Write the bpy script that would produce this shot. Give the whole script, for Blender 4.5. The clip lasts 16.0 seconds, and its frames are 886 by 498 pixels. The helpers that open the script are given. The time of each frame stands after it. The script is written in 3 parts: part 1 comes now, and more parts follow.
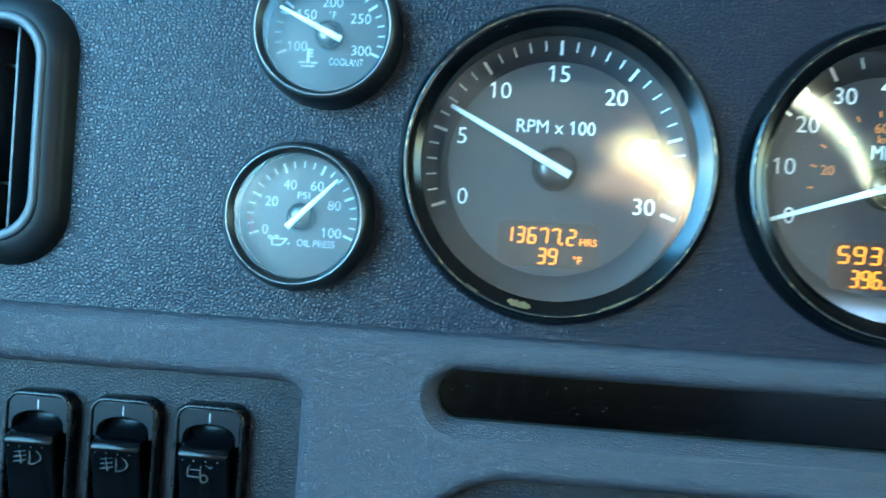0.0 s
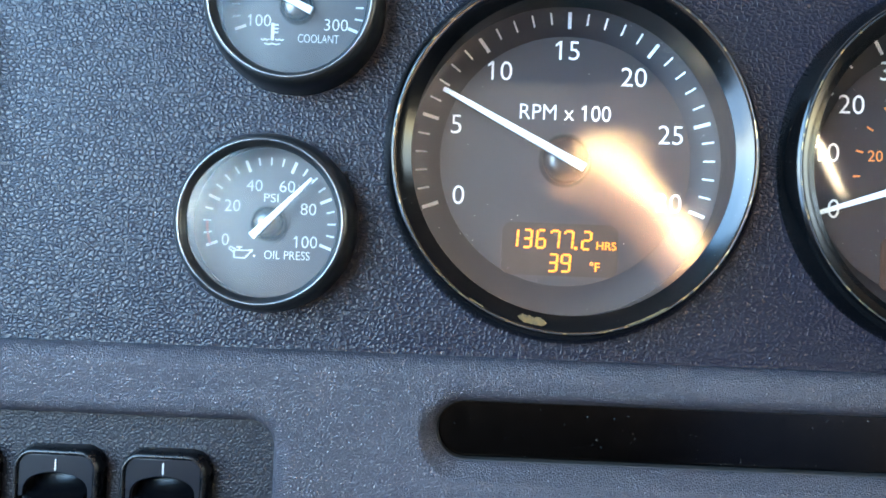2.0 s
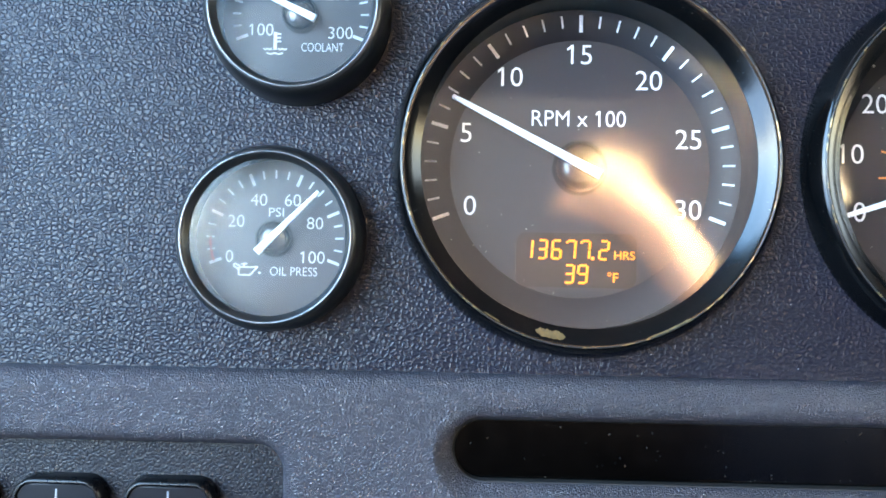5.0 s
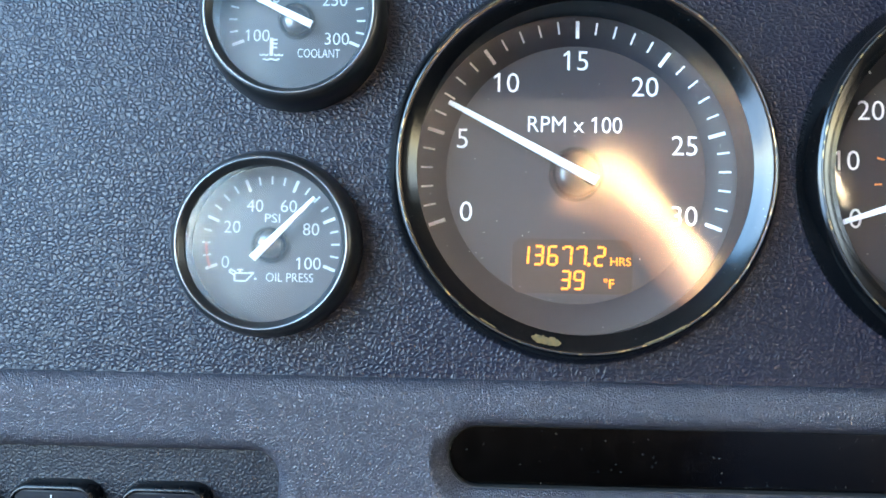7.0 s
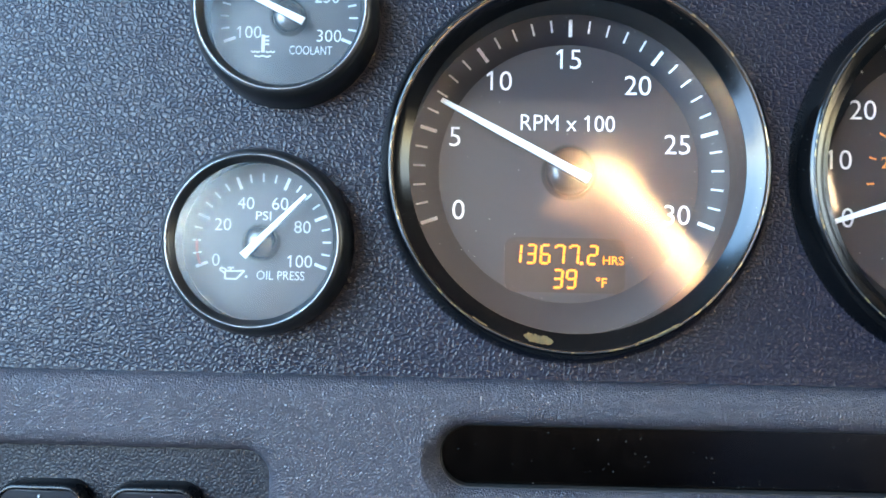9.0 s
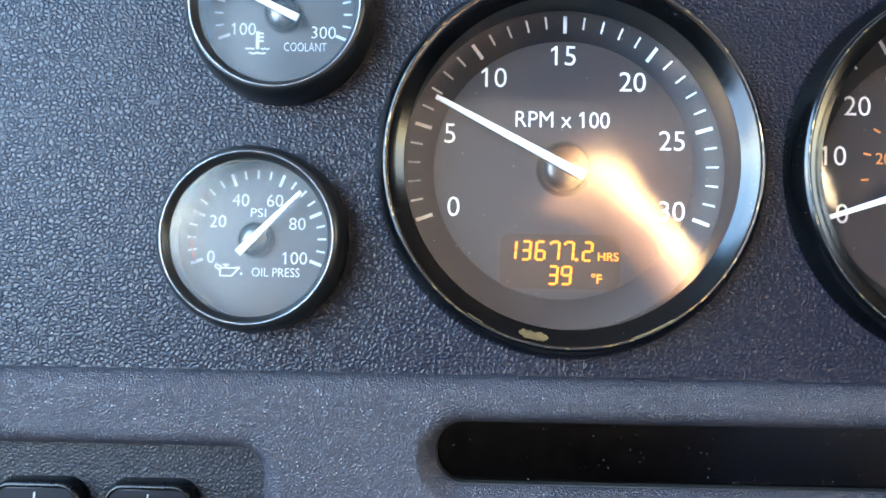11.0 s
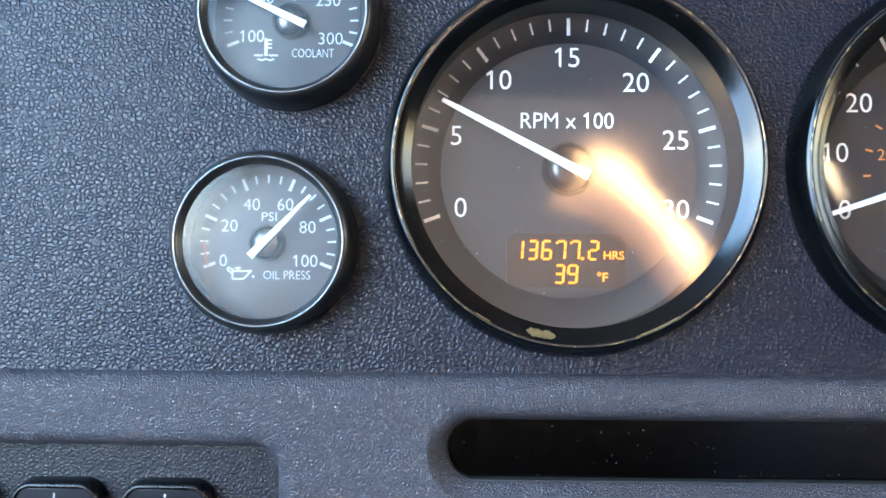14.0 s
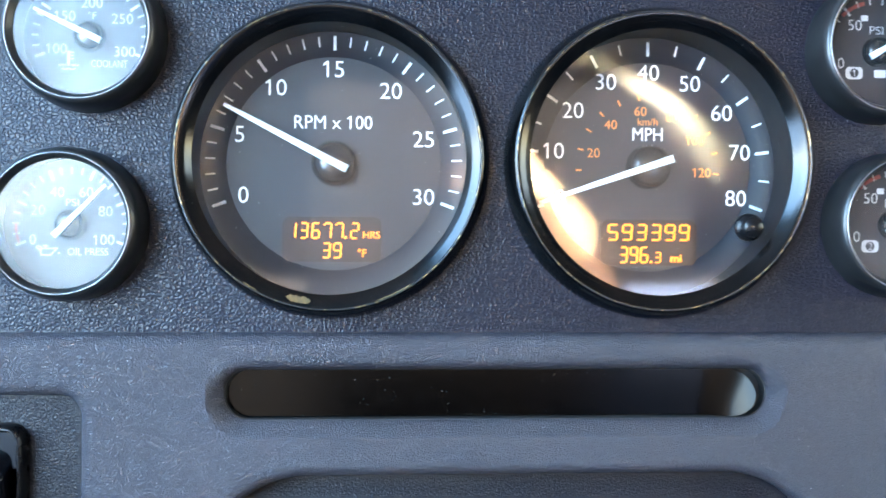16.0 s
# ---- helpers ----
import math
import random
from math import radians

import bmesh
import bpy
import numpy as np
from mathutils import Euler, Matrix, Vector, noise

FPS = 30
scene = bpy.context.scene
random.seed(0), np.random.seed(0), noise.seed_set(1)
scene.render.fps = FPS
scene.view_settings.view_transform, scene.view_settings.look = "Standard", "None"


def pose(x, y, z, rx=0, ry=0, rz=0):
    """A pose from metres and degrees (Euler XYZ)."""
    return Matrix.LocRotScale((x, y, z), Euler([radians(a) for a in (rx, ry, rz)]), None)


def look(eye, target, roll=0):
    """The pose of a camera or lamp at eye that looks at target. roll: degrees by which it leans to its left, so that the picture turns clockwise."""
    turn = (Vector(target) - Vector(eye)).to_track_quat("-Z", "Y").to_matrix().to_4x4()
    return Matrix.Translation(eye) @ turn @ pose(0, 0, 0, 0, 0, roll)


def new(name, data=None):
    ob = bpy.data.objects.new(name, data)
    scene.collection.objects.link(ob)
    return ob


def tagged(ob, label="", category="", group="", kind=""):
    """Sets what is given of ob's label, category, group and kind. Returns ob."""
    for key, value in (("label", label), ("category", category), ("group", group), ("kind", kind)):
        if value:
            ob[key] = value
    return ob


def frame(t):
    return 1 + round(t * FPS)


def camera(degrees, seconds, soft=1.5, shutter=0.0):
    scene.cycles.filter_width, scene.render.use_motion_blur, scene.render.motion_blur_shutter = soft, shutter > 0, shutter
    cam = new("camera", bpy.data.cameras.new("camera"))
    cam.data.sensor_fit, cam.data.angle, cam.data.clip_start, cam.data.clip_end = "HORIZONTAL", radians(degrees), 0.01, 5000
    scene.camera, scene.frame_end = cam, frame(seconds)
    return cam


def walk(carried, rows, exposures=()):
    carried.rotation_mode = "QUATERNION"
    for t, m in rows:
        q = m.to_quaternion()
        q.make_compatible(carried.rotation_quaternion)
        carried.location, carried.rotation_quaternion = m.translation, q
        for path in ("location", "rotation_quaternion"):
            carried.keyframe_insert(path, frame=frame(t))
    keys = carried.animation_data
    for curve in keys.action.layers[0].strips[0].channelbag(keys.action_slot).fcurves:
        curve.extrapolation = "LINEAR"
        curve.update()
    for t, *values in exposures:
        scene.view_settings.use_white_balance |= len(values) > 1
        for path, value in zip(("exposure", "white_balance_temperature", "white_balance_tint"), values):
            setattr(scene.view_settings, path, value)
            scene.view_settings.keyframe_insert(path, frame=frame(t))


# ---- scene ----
cam = camera(58.0, 16.0, 1.7, 0.5)
PATH = [
    (0, (-0.0189, -0.3140, -0.0332), (-0.1622, 1.6808, -0.0377), 3.70),
    (0.5, (-0.0372, -0.2836, -0.0402), (-0.1532, 1.7130, -0.0184), 2.64),
    (1, (-0.0374, -0.2704, -0.0328), (-0.0747, 1.7292, -0.0446), 2.48),
    (1.5, (-0.0348, -0.2688, -0.0356), (-0.0705, 1.7307, -0.0137), 3.11),
    (2, (-0.0355, -0.2680, -0.0345), (-0.0665, 1.7316, -0.0078), 2.21),
    (2.5, (-0.0361, -0.2670, -0.0360), (-0.0598, 1.7325, -0.0010), 2.28),
    (3, (-0.0352, -0.2645, -0.0341), (-0.0766, 1.7339, 0.0348), 1.06),
    (3.5, (-0.0372, -0.2594, -0.0337), (-0.0798, 1.7391, 0.0288), 1.16),
    (4, (-0.0382, -0.2587, -0.0345), (-0.0813, 1.7400, 0.0243), 1.29),
    (6.5, (-0.0384, -0.2582, -0.0361), (-0.0745, 1.7396, 0.0520), 0.73),
    (7, (-0.0376, -0.2585, -0.0341), (-0.0748, 1.7399, 0.0372), 1.15),
    (7.5, (-0.0371, -0.2580, -0.0375), (-0.0744, 1.7391, 0.0639), 1.05),
    (8, (-0.0368, -0.2578, -0.0372), (-0.0728, 1.7394, 0.0630), 1.10),
    (8.5, (-0.0364, -0.2575, -0.0366), (-0.0677, 1.7399, 0.0599), 1.06),
    (9, (-0.0373, -0.2573, -0.0357), (-0.0574, 1.7409, 0.0449), 1.26),
    (11.5, (-0.0357, -0.2575, -0.0365), (-0.0513, 1.7410, 0.0398), 1.13),
    (12, (-0.0348, -0.2583, -0.0351), (-0.0568, 1.7405, 0.0303), 1.17),
    (12.5, (-0.0336, -0.2583, -0.0354), (-0.0682, 1.7404, 0.0257), 1.27),
    (13, (-0.0346, -0.2582, -0.0350), (-0.0600, 1.7409, 0.0212), 1.26),
    (13.5, (-0.0334, -0.2593, -0.0330), (-0.0646, 1.7402, -0.0009), 1.26),
    (14, (-0.0367, -0.2615, -0.0353), (-0.0685, 1.7371, 0.0345), 0.41),
    (14.5, (-0.0336, -0.2629, -0.0341), (-0.0845, 1.7354, 0.0330), 1.49),
    (15, (-0.0066, -0.2767, -0.0298), (-0.0318, 1.7230, -0.0506), 0.21),
    (15.5, (0.0153, -0.3021, -0.0344), (0.0846, 1.6967, -0.0407), -0.15),
    (16, (0.0257, -0.3158, -0.0353), (0.1349, 1.6812, -0.0225), 0.30),
]
EXPOSURES = [(0.0, 5.49, 5890, -23), (0.5, 5.55, 6490, -17), (1.0, 5.58, 7140, -6), (1.5, 5.62, 7590, 4), (2.5, 5.66, 8390, 14), (4.0, 5.65, 8640, 16), (6.5, 5.65, 8290, 12), (9.0, 5.65, 8340, 13), (11.5, 5.66, 8690, 16), (14.5, 5.66, 8690, 16), (16.0, 5.88, 7990, 12)]
walk(cam, [(t, look(eye, target, roll)) for t, eye, target, roll in PATH], EXPOSURES)

# ---- world and sun ----
SUN_EL, SUN_AZ = radians(22), radians(6)
world = bpy.data.worlds.new("sky")
scene.world = world
world.use_nodes = True
wn = world.node_tree.nodes
sky = wn.new("ShaderNodeTexSky")
sky.sky_type, sky.sun_disc = "NISHITA", False
sky.sun_elevation, sky.sun_rotation = SUN_EL, SUN_AZ
world.node_tree.links.new(sky.outputs[0], wn["Background"].inputs[0])
wn["Background"].inputs[1].default_value = 0.08
sun = new("sun", bpy.data.lights.new("sun", "SUN"))
sun.data.energy, sun.data.angle, sun.data.color = 5.0, radians(0.5), (1.0, 0.93, 0.82)
sun_from = Vector((math.sin(SUN_AZ) * math.cos(SUN_EL), math.cos(SUN_AZ) * math.cos(SUN_EL), math.sin(SUN_EL)))
sun.matrix_world = look(sun_from * 5, (0, 0, 0))
# daylight of the sky in the driver's side window
pane_light = new("window_daylight", bpy.data.lights.new("window_daylight", "AREA"))
pane_light.data.shape, pane_light.data.size, pane_light.data.size_y = "RECTANGLE", 1.46, 0.74
pane_light.data.energy, pane_light.data.color = 1.65, (0.12, 0.45, 1.0)
pane_light.matrix_world = look((-0.575, -0.96, 0.165), (1.0, -0.96, 0.12))


# ---- materials ----
def material(name):
    m = bpy.data.materials.new(name)
    m.use_nodes = True
    return m, m.node_tree.nodes, m.node_tree.links, m.node_tree.nodes["Principled BSDF"]


def ramp(nodes, stops):
    r = nodes.new("ShaderNodeValToRGB")
    r.color_ramp.elements[0].position, r.color_ramp.elements[0].color = stops[0][0], (*stops[0][1], 1)
    r.color_ramp.elements[1].position, r.color_ramp.elements[1].color = stops[-1][0], (*stops[-1][1], 1)
    for p, c in stops[1:-1]:
        r.color_ramp.elements.new(p).color = (*c, 1)
    return r


def plain(name, color, rough=0.5, metal=0.0, vary=0.15, scale=120.0, bump=0.0, coat=0.0):
    """Paint, plastic or metal with soft uneven tone and fine scuffs."""
    m, n, l, b = material(name)
    tc = n.new("ShaderNodeTexCoord")
    nz = n.new("ShaderNodeTexNoise")
    nz.inputs["Scale"].default_value, nz.inputs["Detail"].default_value = scale, 6
    l.new(tc.outputs["Object"], nz.inputs["Vector"])
    cr = ramp(n, [(0.3, [c * (1 - vary) for c in color]), (0.7, [min(1, c * (1 + vary)) for c in color])])
    l.new(nz.outputs["Fac"], cr.inputs[0])
    l.new(cr.outputs[0], b.inputs["Base Color"])
    rr = n.new("ShaderNodeMapRange")
    rr.inputs["To Min"].default_value, rr.inputs["To Max"].default_value = max(0.02, rough - 0.08), min(1, rough + 0.08)
    l.new(nz.outputs["Fac"], rr.inputs["Value"])
    l.new(rr.outputs[0], b.inputs["Roughness"])
    b.inputs["Metallic"].default_value = metal
    b.inputs["Coat Weight"].default_value = coat
    b.inputs["Coat Roughness"].default_value = 0.08
    if bump:
        f = n.new("ShaderNodeTexNoise")
        f.inputs["Scale"].default_value = scale * 12
        l.new(tc.outputs["Object"], f.inputs["Vector"])
        bp = n.new("ShaderNodeBump")
        bp.inputs["Strength"].default_value, bp.inputs["Distance"].default_value = bump, 0.0003
        l.new(f.outputs["Fac"], bp.inputs["Height"])
        l.new(bp.outputs[0], b.inputs["Normal"])
    return m


def grained(name, color, cell, depth, rough, stretch=(1, 1, 1), vary=0.12, spec=0.5, wobble=0.4, grit=0.05):
    """Moulded plastic with a leather grain; cell is the pebble size in metres, a negative depth makes dimples between raised veins."""
    m, n, l, b = material(name)
    tc = n.new("ShaderNodeTexCoord")
    mp = n.new("ShaderNodeMapping")
    mp.inputs["Scale"].default_value = [s / cell for s in stretch]
    l.new(tc.outputs["Object"], mp.inputs["Vector"])
    wob = n.new("ShaderNodeTexNoise")
    wob.inputs["Scale"].default_value, wob.inputs["Detail"].default_value = 0.9, 3
    l.new(mp.outputs[0], wob.inputs["Vector"])
    add = n.new("ShaderNodeMixRGB")
    add.blend_type, add.inputs[0].default_value = "LINEAR_LIGHT", wobble
    l.new(mp.outputs[0], add.inputs[1])
    l.new(wob.outputs["Color"], add.inputs[2])
    vor = n.new("ShaderNodeTexVoronoi")
    vor.feature = "DISTANCE_TO_EDGE"
    vor.inputs["Scale"].default_value = 1.0
    l.new(add.outputs[0], vor.inputs["Vector"])
    hill = ramp(n, [(0.0, (0, 0, 0)), (0.04, (0.08,) * 3), (0.14, (0.52,) * 3), (0.28, (0.90,) * 3), (0.46, (1, 1, 1))])
    hill.color_ramp.interpolation = "B_SPLINE"
    l.new(vor.outputs["Distance"], hill.inputs[0])
    fine = n.new("ShaderNodeTexNoise")
    fine.inputs["Scale"].default_value, fine.inputs["Detail"].default_value = 3.0, 5
    l.new(mp.outputs[0], fine.inputs["Vector"])
    mixh = n.new("ShaderNodeMath")
    mixh.operation = "MULTIPLY_ADD"
    mixh.inputs[1].default_value = grit
    l.new(fine.outputs["Fac"], mixh.inputs[0])
    l.new(hill.outputs[0], mixh.inputs[2])
    bp = n.new("ShaderNodeBump")
    bp.inputs["Strength"].default_value, bp.inputs["Distance"].default_value = 1.0, abs(depth)
    bp.invert = depth < 0
    l.new(mixh.outputs[0], bp.inputs["Height"])
    l.new(bp.outputs[0], b.inputs["Normal"])
    big = n.new("ShaderNodeTexNoise")
    big.inputs["Scale"].default_value, big.inputs["Detail"].default_value = 14.0, 6
    l.new(tc.outputs["Object"], big.inputs["Vector"])
    cr = ramp(n, [(0.3, [c * (1 - vary) for c in color]), (0.7, [c * (1 + vary) for c in color])])
    l.new(big.outputs["Fac"], cr.inputs[0])
    # sparse pale dust specks
    dust = n.new("ShaderNodeTexVoronoi")
    dust.inputs["Scale"].default_value = 170.0
    l.new(tc.outputs["Object"], dust.inputs["Vector"])
    dr = ramp(n, [(0.018, (0.8,) * 3), (0.045, (0, 0, 0))])
    l.new(dust.outputs["Distance"], dr.inputs[0])
    mixc = n.new("ShaderNodeMixRGB")
    mixc.inputs[2].default_value = (0.35, 0.35, 0.34, 1)
    l.new(dr.outputs[0], mixc.inputs[0])
    l.new(cr.outputs[0], mixc.inputs[1])
    l.new(mixc.outputs[0], b.inputs["Base Color"])
    rr = n.new("ShaderNodeMapRange")
    rr.inputs["To Min"].default_value, rr.inputs["To Max"].default_value = min(1, rough + 0.12), rough
    l.new(hill.outputs[0], rr.inputs["Value"])
    l.new(rr.outputs[0], b.inputs["Roughness"])
    b.inputs["Specular IOR Level"].default_value = spec
    return m


def clear_glass(name, gloss_rough=0.065, dusty=0.7, ior=1.66, haze=(0.0, 0.007)):
    """A clear pane: lets light through, reflects by Fresnel, with a few dust specks."""
    m = bpy.data.materials.new(name)
    m.use_nodes = True
    n, l = m.node_tree.nodes, m.node_tree.links
    n.clear()
    out = n.new("ShaderNodeOutputMaterial")
    tr, gl, fr, mx = n.new("ShaderNodeBsdfTransparent"), n.new("ShaderNodeBsdfGlossy"), n.new("ShaderNodeFresnel"), n.new("ShaderNodeMixShader")
    gl.inputs["Roughness"].default_value = gloss_rough
    fr.inputs["IOR"].default_value = ior
    l.new(fr.outputs[0], mx.inputs[0])
    l.new(tr.outputs[0], mx.inputs[1])
    l.new(gl.outputs[0], mx.inputs[2])
    tc, vo = n.new("ShaderNodeTexCoord"), n.new("ShaderNodeTexVoronoi")
    vo.inputs["Scale"].default_value = 300.0
    l.new(tc.outputs["Object"], vo.inputs["Vector"])
    dr = ramp(n, [(0.026, (dusty,) * 3), (0.050, (0, 0, 0))])
    l.new(vo.outputs["Distance"], dr.inputs[0])
    film = n.new("ShaderNodeTexNoise")
    film.inputs["Scale"].default_value, film.inputs["Detail"].default_value = 30.0, 8
    l.new(tc.outputs["Object"], film.inputs["Vector"])
    fm = n.new("ShaderNodeMapRange")
    fm.inputs["From Min"].default_value, fm.inputs["From Max"].default_value = 0.4, 0.8
    fm.inputs["To Min"].default_value, fm.inputs["To Max"].default_value = haze
    l.new(film.outputs["Fac"], fm.inputs["Value"])
    # wiped-on grease: the gloss is uneven
    rg = n.new("ShaderNodeMapRange")
    rg.inputs["From Min"].default_value, rg.inputs["From Max"].default_value = 0.35, 0.65
    rg.inputs["To Min"].default_value, rg.inputs["To Max"].default_value = gloss_rough * 0.5, gloss_rough * 1.5
    l.new(film.outputs["Fac"], rg.inputs["Value"])
    l.new(rg.outputs[0], gl.inputs["Roughness"])
    sm = n.new("ShaderNodeMath")
    l.new(dr.outputs[0], sm.inputs[0])
    l.new(fm.outputs[0], sm.inputs[1])
    # finer dust, thick in some places and absent in others
    v2 = n.new("ShaderNodeTexVoronoi")
    v2.inputs["Scale"].default_value = 620.0
    l.new(tc.outputs["Object"], v2.inputs["Vector"])
    d2 = ramp(n, [(0.08, (0.12,) * 3), (0.14, (0, 0, 0))])
    l.new(v2.outputs["Distance"], d2.inputs[0])
    where = n.new("ShaderNodeTexNoise")
    where.inputs["Scale"].default_value, where.inputs["Detail"].default_value = 45.0, 4
    l.new(tc.outputs["Object"], where.inputs["Vector"])
    wr = ramp(n, [(0.46, (0, 0, 0)), (0.60, (1, 1, 1))])
    l.new(where.outputs["Fac"], wr.inputs[0])
    pick = n.new("ShaderNodeMath")
    pick.operation = "MULTIPLY"
    l.new(d2.outputs[0], pick.inputs[0])
    l.new(wr.outputs[0], pick.inputs[1])
    total = n.new("ShaderNodeMath")
    l.new(sm.outputs[0], total.inputs[0])
    l.new(pick.outputs[0], total.inputs[1])
    df, mx2 = n.new("ShaderNodeBsdfDiffuse"), n.new("ShaderNodeMixShader")
    df.inputs["Color"].default_value = (0.5, 0.5, 0.5, 1)
    l.new(total.outputs[0], mx2.inputs[0])
    l.new(mx.outputs[0], mx2.inputs[1])
    l.new(df.outputs[0], mx2.inputs[2])
    l.new(mx2.outputs[0], out.inputs["Surface"])
    return m


def glowing(name, color, strength):
    m, n, l, b = material(name)
    b.inputs["Base Color"].default_value = (*[c * 0.3 for c in color], 1)
    b.inputs["Emission Color"].default_value = (*color, 1)
    b.inputs["Emission Strength"].default_value = strength
    return m


def worn_metal(name, paint, metal, amount, scale):
    """Black paint rubbed through to metal in patches."""
    m, n, l, b = material(name)
    tc, nz = n.new("ShaderNodeTexCoord"), n.new("ShaderNodeTexNoise")
    nz.inputs["Scale"].default_value, nz.inputs["Detail"].default_value = scale, 8
    l.new(tc.outputs["Object"], nz.inputs["Vector"])
    mask = ramp(n, [(1 - amount - 0.04, (0, 0, 0)), (1 - amount + 0.04, (1, 1, 1))])
    l.new(nz.outputs["Fac"], mask.inputs[0])
    mx = n.new("ShaderNodeMixRGB")
    mx.inputs[1].default_value, mx.inputs[2].default_value = (*paint, 1), (*metal, 1)
    l.new(mask.outputs[0], mx.inputs[0])
    l.new(mx.outputs[0], b.inputs["Base Color"])
    l.new(mask.outputs[0], b.inputs["Metallic"])
    b.inputs["Roughness"].default_value = 0.28
    return m


M_PANEL = grained("black_grained_plastic", (0.0037, 0.0053, 0.0114), 0.00155, -0.00017, 0.29, (0.92, 1, 1.12), spec=0.26)
M_GREY = grained("grey_grained_plastic", (0.0270, 0.0246, 0.0322), 0.00090, 0.00026, 0.34, wobble=0.28, grit=0.02)
# dark switch recess plastic; on the lower recess its colour also holds shade
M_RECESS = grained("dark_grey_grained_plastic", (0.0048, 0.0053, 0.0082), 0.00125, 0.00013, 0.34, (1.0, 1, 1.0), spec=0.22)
M_BEZEL = plain("gloss_black_bezel", (0.0014, 0.0014, 0.0016), 0.17, vary=0.3, scale=60)
M_SKIRT = plain("satin_black_skirt", (0.0075, 0.0076, 0.0080), 0.34, vary=0.3, scale=80)
M_RIM = worn_metal("rubbed_rim", (0.02, 0.02, 0.022), (0.36, 0.25, 0.13), 0.40, 300)
M_BRASS = plain("bare_brass", (0.088, 0.048, 0.012), 0.6, 0.0, 0.4, 700, 0.4)
M_SHROUD = plain("matt_black_shroud", (0.0022, 0.0022, 0.0026), 0.7)
M_DIAL = plain("dial_black", (0.0080, 0.0077, 0.0108), 0.55, vary=0.15, scale=300)
M_SMALL_DIAL = plain("small_dial_black", (0.0072, 0.0086, 0.0124), 0.5, vary=0.3, scale=60)
M_DIAL_RING = plain("dial_ring_black", (0.0076, 0.0074, 0.0103), 0.5, vary=0.15, scale=300)
M_WHITE = plain("dial_white_print", (0.78, 0.78, 0.78), 0.6, vary=0.05)
M_PALE = plain("small_dial_print", (0.42, 0.43, 0.45), 0.6, vary=0.08)
M_NEEDLE = plain("needle_white", (0.86, 0.86, 0.85), 0.45, vary=0.03)
M_ORANGE = plain("dial_orange_print", (0.72, 0.22, 0.05), 0.6, vary=0.1)
M_RED = plain("dial_red_print", (0.22, 0.035, 0.03), 0.6, vary=0.1)
M_HUB = plain("hub_black", (0.006, 0.006, 0.0065), 0.22, coat=0.3)
M_LCD = plain("display_dark_amber", (0.0026, 0.0013, 0.0008), 0.6, vary=0.2)
M_LCD.node_tree.nodes["Principled BSDF"].inputs["Emission Color"].default_value = (1.0, 0.35, 0.06, 1)
M_LCD.node_tree.nodes["Principled BSDF"].inputs["Emission Strength"].default_value = 0.0010
M_AMBER = glowing("amber_digits", (1.0, 0.27, 0.012), 0.068)
M_GLASS = clear_glass("gauge_glass")
M_SMALL_GLASS = clear_glass("small_gauge_glass", gloss_rough=0.24, ior=1.43, haze=(0.006, 0.020))
M_SMOKE = plain("smoked_black_lens", (0.00010, 0.00011, 0.00014), 0.19, vary=0.2, scale=200)
M_SMOKE.node_tree.nodes["Principled BSDF"].inputs["Specular IOR Level"].default_value = 0.11


def dusted(m, scale, size, tone):
    """Sparse pale dust grains lying on a dark surface."""
    n, l, b = m.node_tree.nodes, m.node_tree.links, m.node_tree.nodes["Principled BSDF"]
    under = b.inputs["Base Color"].links[0].from_socket
    tc, vo, where, mx = n.new("ShaderNodeTexCoord"), n.new("ShaderNodeTexVoronoi"), n.new("ShaderNodeTexNoise"), n.new("ShaderNodeMixRGB")
    vo.inputs["Scale"].default_value, where.inputs["Scale"].default_value = scale, scale * 0.12
    l.new(tc.outputs["Object"], vo.inputs["Vector"])
    l.new(tc.outputs["Object"], where.inputs["Vector"])
    grain, patch = ramp(n, [(size, (1, 1, 1)), (size * 1.8, (0, 0, 0))]), ramp(n, [(0.5, (0, 0, 0)), (0.62, (1, 1, 1))])
    l.new(vo.outputs["Distance"], grain.inputs[0])
    l.new(where.outputs["Fac"], patch.inputs[0])
    both = n.new("ShaderNodeMath")
    both.operation = "MULTIPLY"
    l.new(grain.outputs[0], both.inputs[0])
    l.new(patch.outputs[0], both.inputs[1])
    l.new(both.outputs[0], mx.inputs[0])
    l.new(under, mx.inputs[1])
    mx.inputs[2].default_value = (tone, tone, tone * 0.96, 1)
    l.new(mx.outputs[0], b.inputs["Base Color"])


dusted(M_SMOKE, 420, 0.06, 0.05)
dusted(M_BEZEL, 600, 0.06, 0.10)
M_VENT = plain("vent_black", (0.006, 0.006, 0.007), 0.42, vary=0.2)
M_VENT_RIM = plain("vent_grey_rim", (0.020, 0.023, 0.029), 0.48, vary=0.1)
M_SWITCH = plain("switch_black", (0.0014, 0.0014, 0.0018), 0.22, vary=0.25, scale=150, bump=0.15)
M_SWITCH_FRAME = plain("switch_frame_black", (0.003, 0.003, 0.0036), 0.28, vary=0.2, scale=150, bump=0.15)
M_MARK = plain("switch_white_mark", (0.30, 0.30, 0.30), 0.6, vary=0.05)
M_SYMBOL = plain("switch_grey_symbol", (0.05, 0.05, 0.052), 0.6, vary=0.05)
M_COVER = plain("switch_cover_smooth", (0.0012, 0.0022, 0.0048), 0.30, vary=0.1, scale=60)
